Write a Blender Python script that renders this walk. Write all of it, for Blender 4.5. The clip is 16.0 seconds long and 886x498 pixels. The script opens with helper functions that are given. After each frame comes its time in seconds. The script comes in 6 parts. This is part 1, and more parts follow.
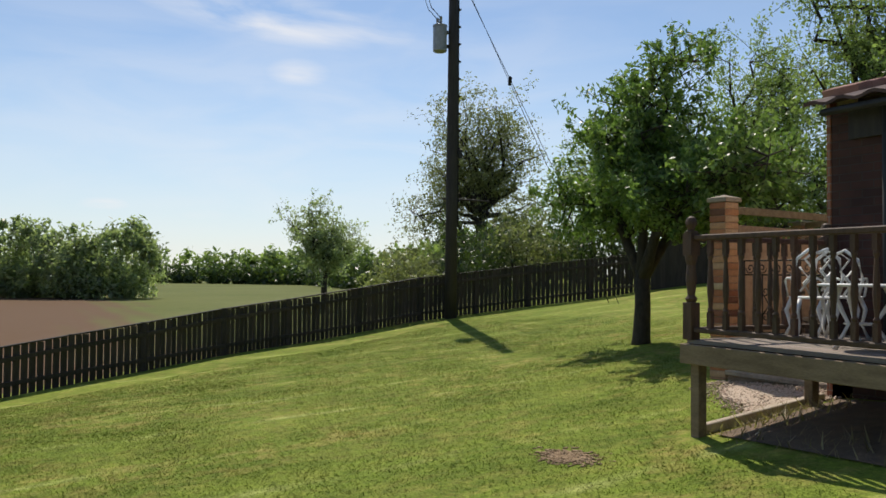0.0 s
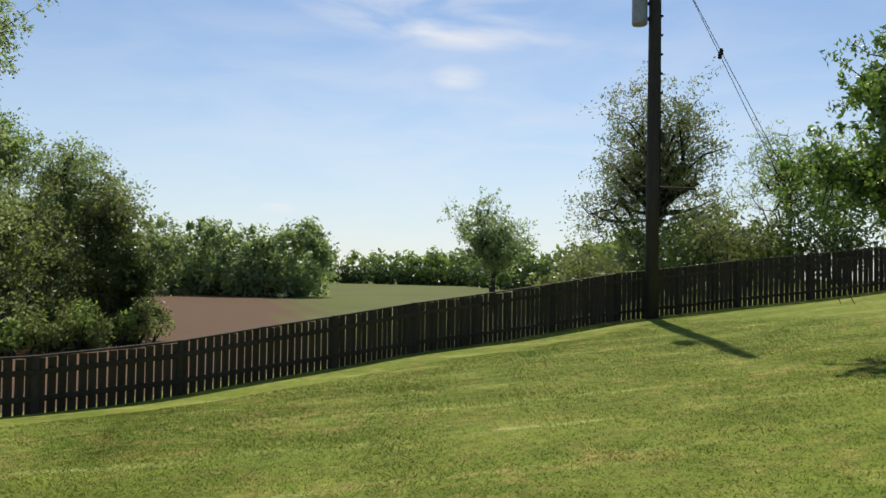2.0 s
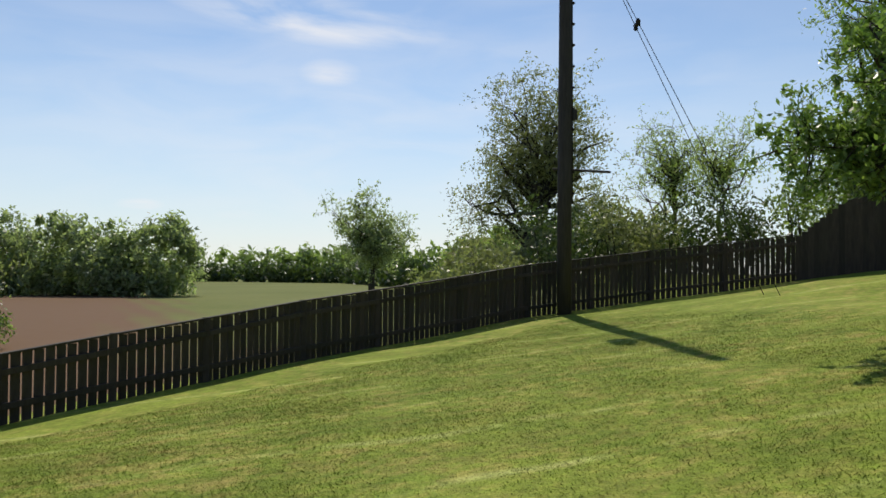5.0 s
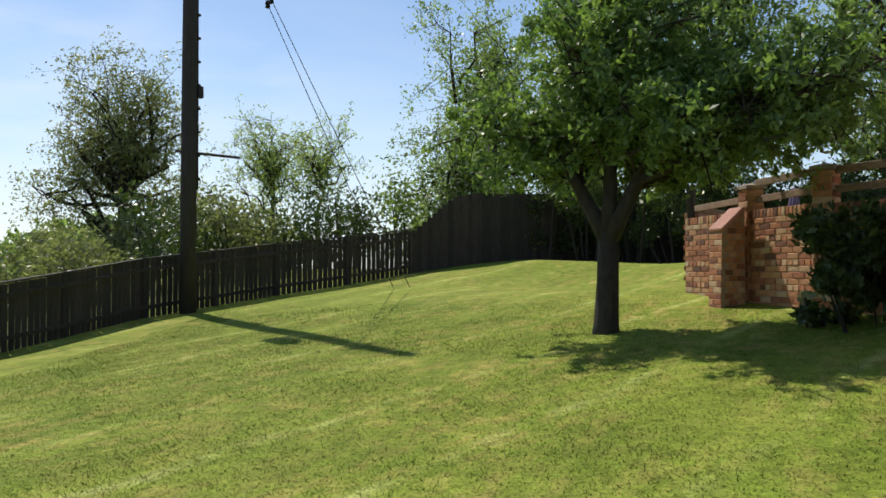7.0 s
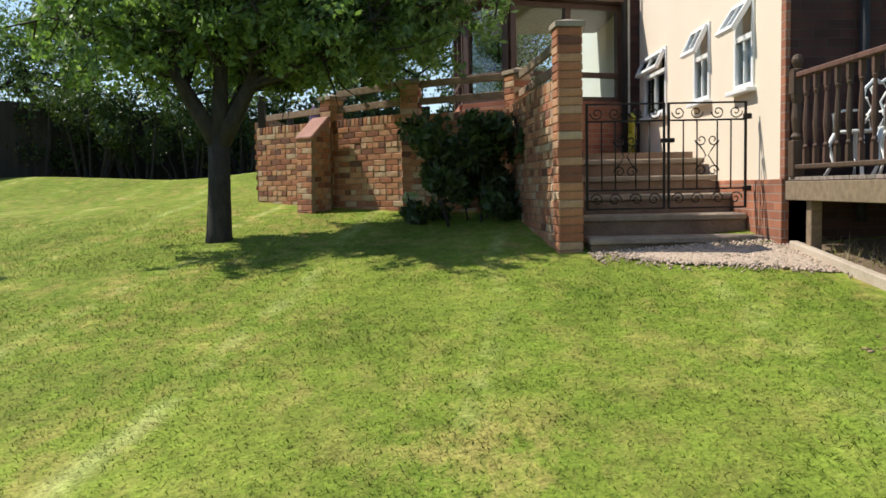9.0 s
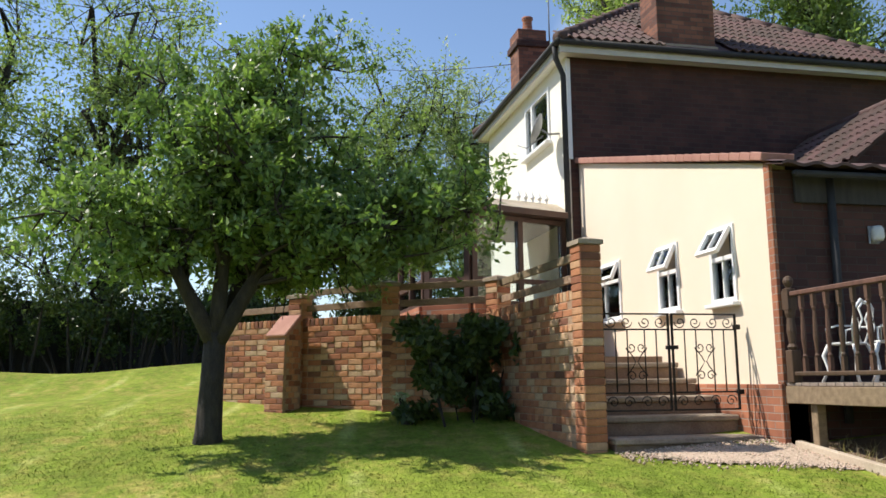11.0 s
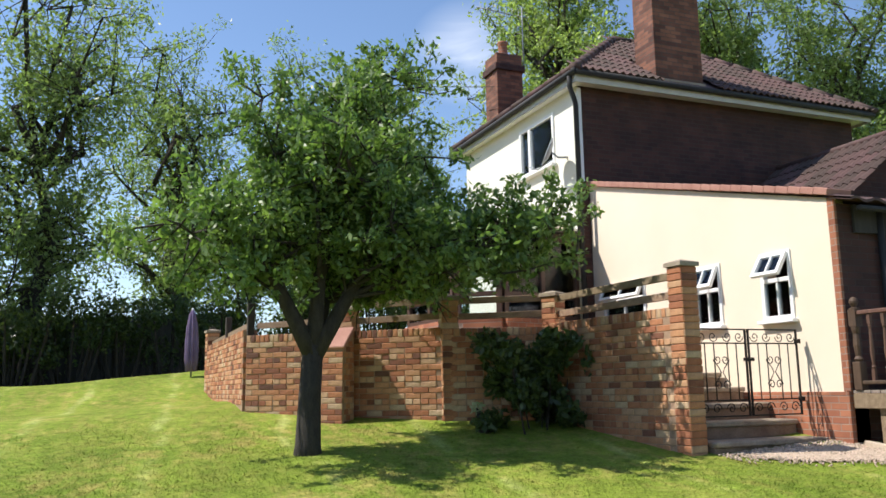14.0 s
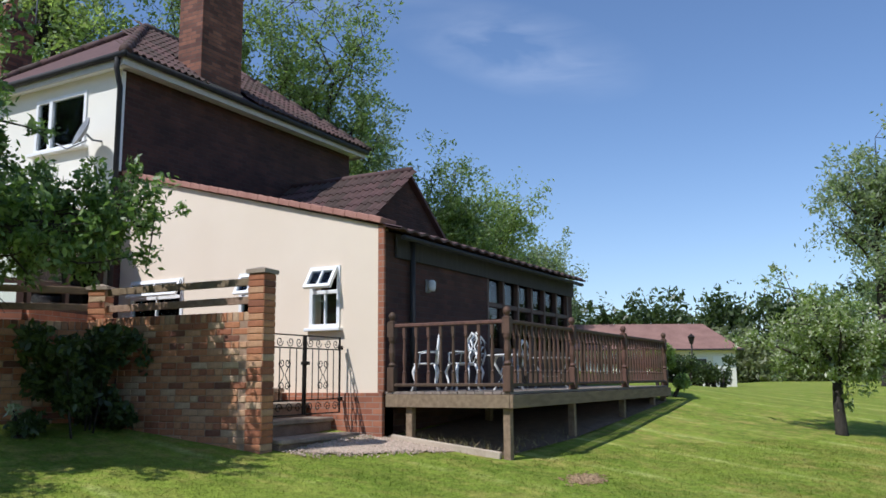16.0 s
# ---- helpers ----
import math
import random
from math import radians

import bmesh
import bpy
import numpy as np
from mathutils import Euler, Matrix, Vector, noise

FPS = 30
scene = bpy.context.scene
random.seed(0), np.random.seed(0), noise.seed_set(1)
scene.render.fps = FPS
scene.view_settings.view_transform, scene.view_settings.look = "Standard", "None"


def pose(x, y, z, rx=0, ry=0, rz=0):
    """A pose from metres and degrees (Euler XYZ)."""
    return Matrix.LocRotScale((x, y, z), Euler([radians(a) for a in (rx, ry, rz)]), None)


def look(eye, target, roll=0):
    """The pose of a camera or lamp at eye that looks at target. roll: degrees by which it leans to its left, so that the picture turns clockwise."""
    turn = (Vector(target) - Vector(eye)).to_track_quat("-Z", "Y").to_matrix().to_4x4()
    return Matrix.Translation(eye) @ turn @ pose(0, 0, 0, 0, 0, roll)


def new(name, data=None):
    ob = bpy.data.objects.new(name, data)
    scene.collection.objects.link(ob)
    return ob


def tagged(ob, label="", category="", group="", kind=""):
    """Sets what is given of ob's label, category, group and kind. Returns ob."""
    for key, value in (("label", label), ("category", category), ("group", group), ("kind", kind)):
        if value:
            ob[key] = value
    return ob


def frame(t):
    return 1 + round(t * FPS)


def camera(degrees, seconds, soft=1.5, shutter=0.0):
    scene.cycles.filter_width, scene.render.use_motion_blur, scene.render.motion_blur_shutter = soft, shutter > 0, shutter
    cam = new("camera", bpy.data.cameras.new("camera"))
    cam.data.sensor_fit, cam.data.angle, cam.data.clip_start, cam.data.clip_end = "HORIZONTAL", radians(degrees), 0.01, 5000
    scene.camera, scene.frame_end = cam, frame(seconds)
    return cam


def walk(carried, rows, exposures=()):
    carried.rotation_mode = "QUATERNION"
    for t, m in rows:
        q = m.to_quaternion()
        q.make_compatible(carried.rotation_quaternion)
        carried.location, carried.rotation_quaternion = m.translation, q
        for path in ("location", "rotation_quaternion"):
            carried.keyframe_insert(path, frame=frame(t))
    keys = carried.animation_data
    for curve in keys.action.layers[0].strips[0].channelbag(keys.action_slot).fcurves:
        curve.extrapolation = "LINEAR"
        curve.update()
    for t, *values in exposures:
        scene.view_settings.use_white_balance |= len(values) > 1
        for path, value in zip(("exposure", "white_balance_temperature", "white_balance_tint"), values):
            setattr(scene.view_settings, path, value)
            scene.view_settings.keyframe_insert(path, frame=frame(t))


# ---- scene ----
cam = camera(55.6, 16.0, soft=1.6)
PATH = [
    (0, (5.161, -6.655, 1.499), (3.388, -5.731, 1.558), 0.5),
    (0.5, (4.671, -6.716, 1.475), (2.852, -5.887, 1.532), 0.5),
    (1, (4.237, -6.781, 1.414), (2.334, -6.166, 1.467), 0.6),
    (1.5, (3.742, -6.805, 1.325), (1.823, -6.243, 1.382), 0.8),
    (2, (3.253, -6.786, 1.295), (1.338, -6.211, 1.355), 0.9),
    (2.5, (2.81, -6.768, 1.308), (0.904, -6.168, 1.365), 0.9),
    (3, (2.415, -6.715, 1.29), (0.52, -6.078, 1.347), 0.9),
    (5.5, (0.214, -6.357, 1.187), (-1.495, -5.318, 1.244), -0.0),
    (6, (-0.204, -6.326, 1.231), (-1.761, -5.071, 1.284), -0.2),
    (6.5, (-0.634, -6.46, 1.186), (-2.096, -5.097, 1.236), -0.2),
    (7, (-1.146, -6.555, 1.131), (-2.323, -4.939, 1.181), -0.1),
    (7.5, (-1.685, -6.709, 1.115), (-2.427, -4.853, 1.167), -0.1),
    (8, (-1.987, -6.837, 1.006), (-2.301, -4.863, 1.066), -0.7),
    (8.5, (-2.469, -6.882, 0.998), (-2.538, -4.883, 0.997), -0.9),
    (9, (-2.947, -7.02, 0.95), (-2.926, -5.025, 0.805), -1.1),
    (9.5, (-3.434, -7.092, 0.934), (-3.305, -5.097, 0.9), -1.0),
    (10, (-3.925, -7.158, 0.967), (-3.694, -5.185, 1.198), -0.9),
    (12.5, (-6.137, -7.083, 1.08), (-5.423, -5.245, 1.414), -0.8),
    (13, (-6.621, -7.021, 1.07), (-5.831, -5.214, 1.404), -0.9),
    (13.5, (-7.075, -6.921, 1.122), (-6.346, -5.088, 1.45), -1.3),
    (14, (-7.538, -6.832, 1.086), (-6.786, -5.008, 1.412), -1.0),
    (14.5, (-7.898, -6.683, 1.031), (-6.817, -5.032, 1.356), -0.8),
    (15, (-8.326, -6.422, 1.103), (-6.883, -5.072, 1.412), -0.5),
    (15.5, (-8.723, -6.207, 1.123), (-7.113, -5.061, 1.43), -0.5),
    (16, (-9.012, -5.881, 1.142), (-7.284, -4.921, 1.447), -0.4),
]
walk(cam, [(t, look(eye, target, roll)) for t, eye, target, roll in PATH],
     [(0, -0.15, 6800, 12), (5.5, -0.15, 6800, 12), (6.5, -0.08, 6800, 12), (7.5, 0.34, 6700, 12), (8, 0.5, 6600, 11), (8.5, 0.5, 6550, 10), (9, 0.36, 6500, 10), (10, 0.45, 6600, 12), (12.5, 0.52, 6600, 12), (14, 0.56, 6400, 12), (14.5, 0.56, 6300, 12), (15, 0.36, 6150, 13), (16, 0.05, 5800, 14)])

# ---- light ----
SUN_EL, SUN_AZ = radians(52), math.atan2(0.377, -0.926)
to_sun = Vector((math.cos(SUN_AZ) * math.cos(SUN_EL), math.sin(SUN_AZ) * math.cos(SUN_EL), math.sin(SUN_EL)))
sun = new("sun", bpy.data.lights.new("sun", "SUN"))
sun.data.energy, sun.data.angle, sun.data.color = 4.6, radians(0.53), (1.0, 0.95, 0.86)
sun.matrix_world = look(to_sun * 60, (0, 0, 0))

world = bpy.data.worlds.new("world")
scene.world = world
world.use_nodes = True
wn, wl = world.node_tree.nodes, world.node_tree.links
wn.clear()
w_out = wn.new("ShaderNodeOutputWorld")
w_bg = wn.new("ShaderNodeBackground")
w_sky = wn.new("ShaderNodeTexSky")
w_sky.sky_type, w_sky.sun_disc = "NISHITA", False
w_sky.sun_elevation, w_sky.sun_rotation = SUN_EL, math.pi / 2 - SUN_AZ
w_sky.air_density, w_sky.dust_density, w_sky.ozone_density = 1.0, 0.15, 3.0
w_bg.inputs["Strength"].default_value = 0.125
w_co = wn.new("ShaderNodeTexCoord")
w_map = wn.new("ShaderNodeMapping")
w_map.inputs["Scale"].default_value = (4.0, 4.0, 16.0)
w_map.inputs["Rotation"].default_value = (0.12, 0.1, 0.4)
w_noise = wn.new("ShaderNodeTexNoise")
w_noise.inputs["Scale"].default_value, w_noise.inputs["Detail"].default_value = 1.6, 9
w_noise.inputs["Distortion"].default_value = 0.5
w_ramp = wn.new("ShaderNodeValToRGB")
w_ramp.color_ramp.elements[0].position, w_ramp.color_ramp.elements[1].position = 0.36, 0.66
w_ramp.color_ramp.elements[1].color = (0.75, 0.75, 0.75, 1)
w_mix = wn.new("ShaderNodeMixRGB")
w_mix.inputs["Color2"].default_value = (7.5, 7.8, 8.2, 1)
wl.new(w_co.outputs["Generated"], w_map.inputs["Vector"])
wl.new(w_map.outputs["Vector"], w_noise.inputs["Vector"])
wl.new(w_noise.outputs["Fac"], w_ramp.inputs["Fac"])
# a few wisps and small puffs: direction, heading, half-width and half-height
fac = None
for (cx, cy, cz), head, wide, high, tilt, weight in (((-0.924, 0.254, 0.300), 164.6, 0.20, 0.045, 8, 1.6), ((-0.928, 0.295, 0.229), 162.3, 0.05, 0.022, 0, 0.9), ((-0.993, 0.093, 0.074), 174.6, 0.035, 0.009, 0, 1.2), ((-0.978, 0.2, 0.065), 168.4, 0.035, 0.008, 0, 0.8), ((0.851, 0.369, 0.373), 23.5, 0.16, 0.05, 14, 0.28), ((0.382, 0.843, 0.38), 65.6, 0.07, 0.06, 0, 0.5), ((-0.90, 0.36, 0.16), 158.0, 0.75, 0.26, 3, 0.30), ((0.70, 0.60, 0.45), 40, 0.25, 0.05, 10, 0.2)):
    mp = wn.new("ShaderNodeMapping")
    mp.vector_type = "TEXTURE"
    mp.inputs["Location"].default_value = (cx, cy, cz)
    mp.inputs["Rotation"].default_value = (radians(tilt), 0, radians(head))
    mp.inputs["Scale"].default_value = (1.0, wide, high)
    gr = wn.new("ShaderNodeTexGradient")
    gr.gradient_type = "SPHERICAL"
    wl.new(w_co.outputs["Generated"], mp.inputs["Vector"])
    wl.new(mp.outputs["Vector"], gr.inputs["Vector"])
    wt = wn.new("ShaderNodeMath")
    wt.operation = "MULTIPLY"
    wt.inputs[1].default_value = weight
    wl.new(gr.outputs["Fac"], wt.inputs[0])
    if fac is None:
        fac = wt.outputs[0]
    else:
        mxm = wn.new("ShaderNodeMath")
        mxm.operation = "MAXIMUM"
        wl.new(fac, mxm.inputs[0])
        wl.new(wt.outputs[0], mxm.inputs[1])
        fac = mxm.outputs[0]
cut = wn.new("ShaderNodeMath")
cut.operation = "MULTIPLY"
cut.use_clamp = True
soft = wn.new("ShaderNodeMapRange")
soft.inputs["From Max"].default_value = 0.7
wl.new(fac, soft.inputs["Value"])
wl.new(soft.outputs["Result"], cut.inputs[0])
wl.new(w_ramp.outputs["Color"], cut.inputs[1])
wl.new(cut.outputs[0], w_mix.inputs["Fac"])
w_sat = wn.new("ShaderNodeHueSaturation")
w_sat.inputs["Saturation"].default_value = 1.0
wl.new(w_sky.outputs["Color"], w_sat.inputs["Color"])
w_sep = wn.new("ShaderNodeSeparateXYZ")
wl.new(w_co.outputs["Generated"], w_sep.inputs[0])
w_low = wn.new("ShaderNodeMapRange")
w_low.interpolation_type = "SMOOTHSTEP"
w_low.inputs["From Min"].default_value, w_low.inputs["From Max"].default_value = 0.0, 0.30
w_low.inputs["To Min"].default_value, w_low.inputs["To Max"].default_value = 0.56, 0.0
wl.new(w_sep.outputs[2], w_low.inputs["Value"])
w_haze = wn.new("ShaderNodeMixRGB")
w_haze.inputs["Color2"].default_value = (5.4, 6.4, 7.6, 1)
w_side = wn.new("ShaderNodeMapRange")
w_side.inputs["From Min"].default_value, w_side.inputs["From Max"].default_value = -0.8, 0.9
w_side.inputs["To Min"].default_value, w_side.inputs["To Max"].default_value = 1.0, 0.25
wl.new(w_sep.outputs[0], w_side.inputs["Value"])
w_amount = wn.new("ShaderNodeMath")
w_amount.operation = "MULTIPLY"
wl.new(w_low.outputs["Result"], w_amount.inputs[0])
wl.new(w_side.outputs["Result"], w_amount.inputs[1])
wl.new(w_amount.outputs[0], w_haze.inputs["Fac"])
wl.new(w_sat.outputs["Color"], w_haze.inputs["Color1"])
wl.new(w_haze.outputs["Color"], w_mix.inputs["Color1"])
wl.new(w_mix.outputs["Color"], w_bg.inputs["Color"])
wl.new(w_bg.outputs["Background"], w_out.inputs["Surface"])


# ---- materials ----
def material(name, base, other, rough=0.8, scale=8.0, fine=60.0, bump=0.3, depth=0.01, metal=0.0, mottle=0.5, per_object=0.0, per_island=0.0, stretch=None):
    """A surface whose colour wanders between two tones at two scales, with fine relief."""
    m = bpy.data.materials.new(name)
    m.use_nodes = True
    n, l = m.node_tree.nodes, m.node_tree.links
    p = n["Principled BSDF"]
    p.inputs["Metallic"].default_value = metal
    co = n.new("ShaderNodeTexCoord")
    vec = co.outputs["Object"]
    if stretch:
        mp = n.new("ShaderNodeMapping")
        mp.inputs["Scale"].default_value = stretch
        l.new(vec, mp.inputs["Vector"])
        vec = mp.outputs["Vector"]
    a, b = n.new("ShaderNodeTexNoise"), n.new("ShaderNodeTexNoise")
    a.inputs["Scale"].default_value, a.inputs["Detail"].default_value = scale, 5
    b.inputs["Scale"].default_value, b.inputs["Detail"].default_value = fine, 4
    l.new(vec, a.inputs["Vector"])
    l.new(vec, b.inputs["Vector"])
    both = n.new("ShaderNodeMath")
    both.operation = "MULTIPLY_ADD"
    both.inputs[1].default_value = 0.45
    l.new(b.outputs["Fac"], both.inputs[0])
    half = n.new("ShaderNodeMath")
    half.operation = "MULTIPLY"
    half.inputs[1].default_value = 0.55
    l.new(a.outputs["Fac"], half.inputs[0])
    l.new(half.outputs[0], both.inputs[2])
    ramp = n.new("ShaderNodeValToRGB")
    ramp.color_ramp.elements[0].position, ramp.color_ramp.elements[1].position = 0.5 - mottle * 0.3, 0.5 + mottle * 0.3
    ramp.color_ramp.elements[0].color, ramp.color_ramp.elements[1].color = (*base, 1), (*other, 1)
    l.new(both.outputs[0], ramp.inputs["Fac"])
    colour = ramp.outputs["Color"]
    if per_object or per_island:
        src = n.new("ShaderNodeObjectInfo").outputs["Random"] if per_object else n.new("ShaderNodeNewGeometry").outputs["Random Per Island"]
        hsv = n.new("ShaderNodeHueSaturation")
        span = n.new("ShaderNodeMapRange")
        amount = per_object or per_island
        span.inputs["To Min"].default_value, span.inputs["To Max"].default_value = 1 - amount, 1 + amount
        l.new(src, span.inputs["Value"])
        l.new(span.outputs["Result"], hsv.inputs["Value"])
        hue = n.new("ShaderNodeMapRange")
        hue.inputs["To Min"].default_value, hue.inputs["To Max"].default_value = 0.5 + amount * 0.06, 0.5 - amount * 0.06
        l.new(src, hue.inputs["Value"])
        l.new(hue.outputs["Result"], hsv.inputs["Hue"])
        l.new(colour, hsv.inputs["Color"])
        colour = hsv.outputs["Color"]
    l.new(colour, p.inputs["Base Color"])
    rr = n.new("ShaderNodeMapRange")
    rr.inputs["To Min"].default_value, rr.inputs["To Max"].default_value = max(0.02, rough - 0.12), min(1, rough + 0.12)
    l.new(b.outputs["Fac"], rr.inputs["Value"])
    l.new(rr.outputs["Result"], p.inputs["Roughness"])
    if bump:
        bp = n.new("ShaderNodeBump")
        bp.inputs["Strength"].default_value, bp.inputs["Distance"].default_value = bump, depth
        l.new(both.outputs[0], bp.inputs["Height"])
        l.new(bp.outputs["Normal"], p.inputs["Normal"])
    return m


def leaf_material(name, dark, light, glow=0.35):
    m = bpy.data.materials.new(name)
    m.use_nodes = True
    n, l = m.node_tree.nodes, m.node_tree.links
    p, out = n["Principled BSDF"], n["Material Output"]
    geo = n.new("ShaderNodeNewGeometry")
    ramp = n.new("ShaderNodeValToRGB")
    ramp.color_ramp.elements[0].color, ramp.color_ramp.elements[1].color = (*dark, 1), (*light, 1)
    l.new(geo.outputs["Random Per Island"], ramp.inputs["Fac"])
    l.new(ramp.outputs["Color"], p.inputs["Base Color"])
    p.inputs["Roughness"].default_value = 0.42
    p.inputs["Specular IOR Level"].default_value = 0.5
    tr = n.new("ShaderNodeBsdfTranslucent")
    warm = n.new("ShaderNodeMixRGB")
    warm.blend_type = "MULTIPLY"
    warm.inputs["Fac"].default_value, warm.inputs["Color2"].default_value = 1.0, (1.12, 1.3, 0.6, 1)
    l.new(ramp.outputs["Color"], warm.inputs["Color1"])
    l.new(warm.outputs["Color"], tr.inputs["Color"])
    mx = n.new("ShaderNodeMixShader")
    mx.inputs["Fac"].default_value = glow
    l.new(p.outputs["BSDF"], mx.inputs[1])
    l.new(tr.outputs["BSDF"], mx.inputs[2])
    l.new(mx.outputs["Shader"], out.inputs["Surface"])
    return m


def brick_material(name, c1, c2, mortar, size=(0.225, 0.075), axes="xz"):
    """Bonded brickwork for walls that stay far off."""
    m = bpy.data.materials.new(name)
    m.use_nodes = True
    n, l = m.node_tree.nodes, m.node_tree.links
    p = n["Principled BSDF"]
    co, sep, com = n.new("ShaderNodeTexCoord"), n.new("ShaderNodeSeparateXYZ"), n.new("ShaderNodeCombineXYZ")
    l.new(co.outputs["Object"], sep.inputs[0])
    add = n.new("ShaderNodeMath")
    add.operation = "ADD"
    l.new(sep.outputs[0], add.inputs[0])
    l.new(sep.outputs[1], add.inputs[1])
    l.new(add.outputs[0], com.inputs[0])
    l.new(sep.outputs[2], com.inputs[1])
    br = n.new("ShaderNodeTexBrick")
    br.inputs["Scale"].default_value = 1.0
    br.inputs["Brick Width"].default_value, br.inputs["Row Height"].default_value = size
    br.inputs["Mortar Size"].default_value, br.inputs["Mortar Smooth"].default_value = 0.006, 0.3
    br.inputs["Color1"].default_value, br.inputs["Color2"].default_value, br.inputs["Mortar"].default_value = (*c1, 1), (*c2, 1), (*mortar, 1)
    l.new(com.outputs[0], br.inputs["Vector"])
    no = n.new("ShaderNodeTexNoise")
    no.inputs["Scale"].default_value, no.inputs["Detail"].default_value = 2.5, 8
    l.new(co.outputs["Object"], no.inputs["Vector"])
    mx = n.new("ShaderNodeMixRGB")
    mx.blend_type = "MULTIPLY"
    mx.inputs["Fac"].default_value = 0.75
    ramp = n.new("ShaderNodeValToRGB")
    ramp.color_ramp.elements[0].position, ramp.color_ramp.elements[0].color = 0.3, (0.55, 0.52, 0.5, 1)
    ramp.color_ramp.elements[1].position, ramp.color_ramp.elements[1].color = 0.7, (1.2, 1.15, 1.1, 1)
    l.new(no.outputs["Fac"], ramp.inputs["Fac"])
    l.new(br.outputs["Color"], mx.inputs["Color1"])
    l.new(ramp.outputs["Color"], mx.inputs["Color2"])
    l.new(mx.outputs["Color"], p.inputs["Base Color"])
    p.inputs["Roughness"].default_value = 0.9
    bp = n.new("ShaderNodeBump")
    bp.invert = True
    bp.inputs["Strength"].default_value, bp.inputs["Distance"].default_value = 0.8, 0.012
    l.new(br.outputs["Fac"], bp.inputs["Height"])
    l.new(bp.outputs["Normal"], p.inputs["Normal"])
    return m


def glass_material(name, tint=(0.9, 0.95, 0.95)):
    m = bpy.data.materials.new(name)
    m.use_nodes = True
    n, l = m.node_tree.nodes, m.node_tree.links
    out = n["Material Output"]
    n.remove(n["Principled BSDF"])
    gl, tr, fr, mx = n.new("ShaderNodeBsdfGlossy"), n.new("ShaderNodeBsdfTransparent"), n.new("ShaderNodeFresnel"), n.new("ShaderNodeMixShader")
    gl.inputs["Roughness"].default_value = 0.02
    tr.inputs["Color"].default_value = (*tint, 1)
    fr.inputs["IOR"].default_value = 1.5
    l.new(fr.outputs[0], mx.inputs[0])
    l.new(tr.outputs[0], mx.inputs[1])
    l.new(gl.outputs[0], mx.inputs[2])
    l.new(mx.outputs[0], out.inputs["Surface"])
    return m


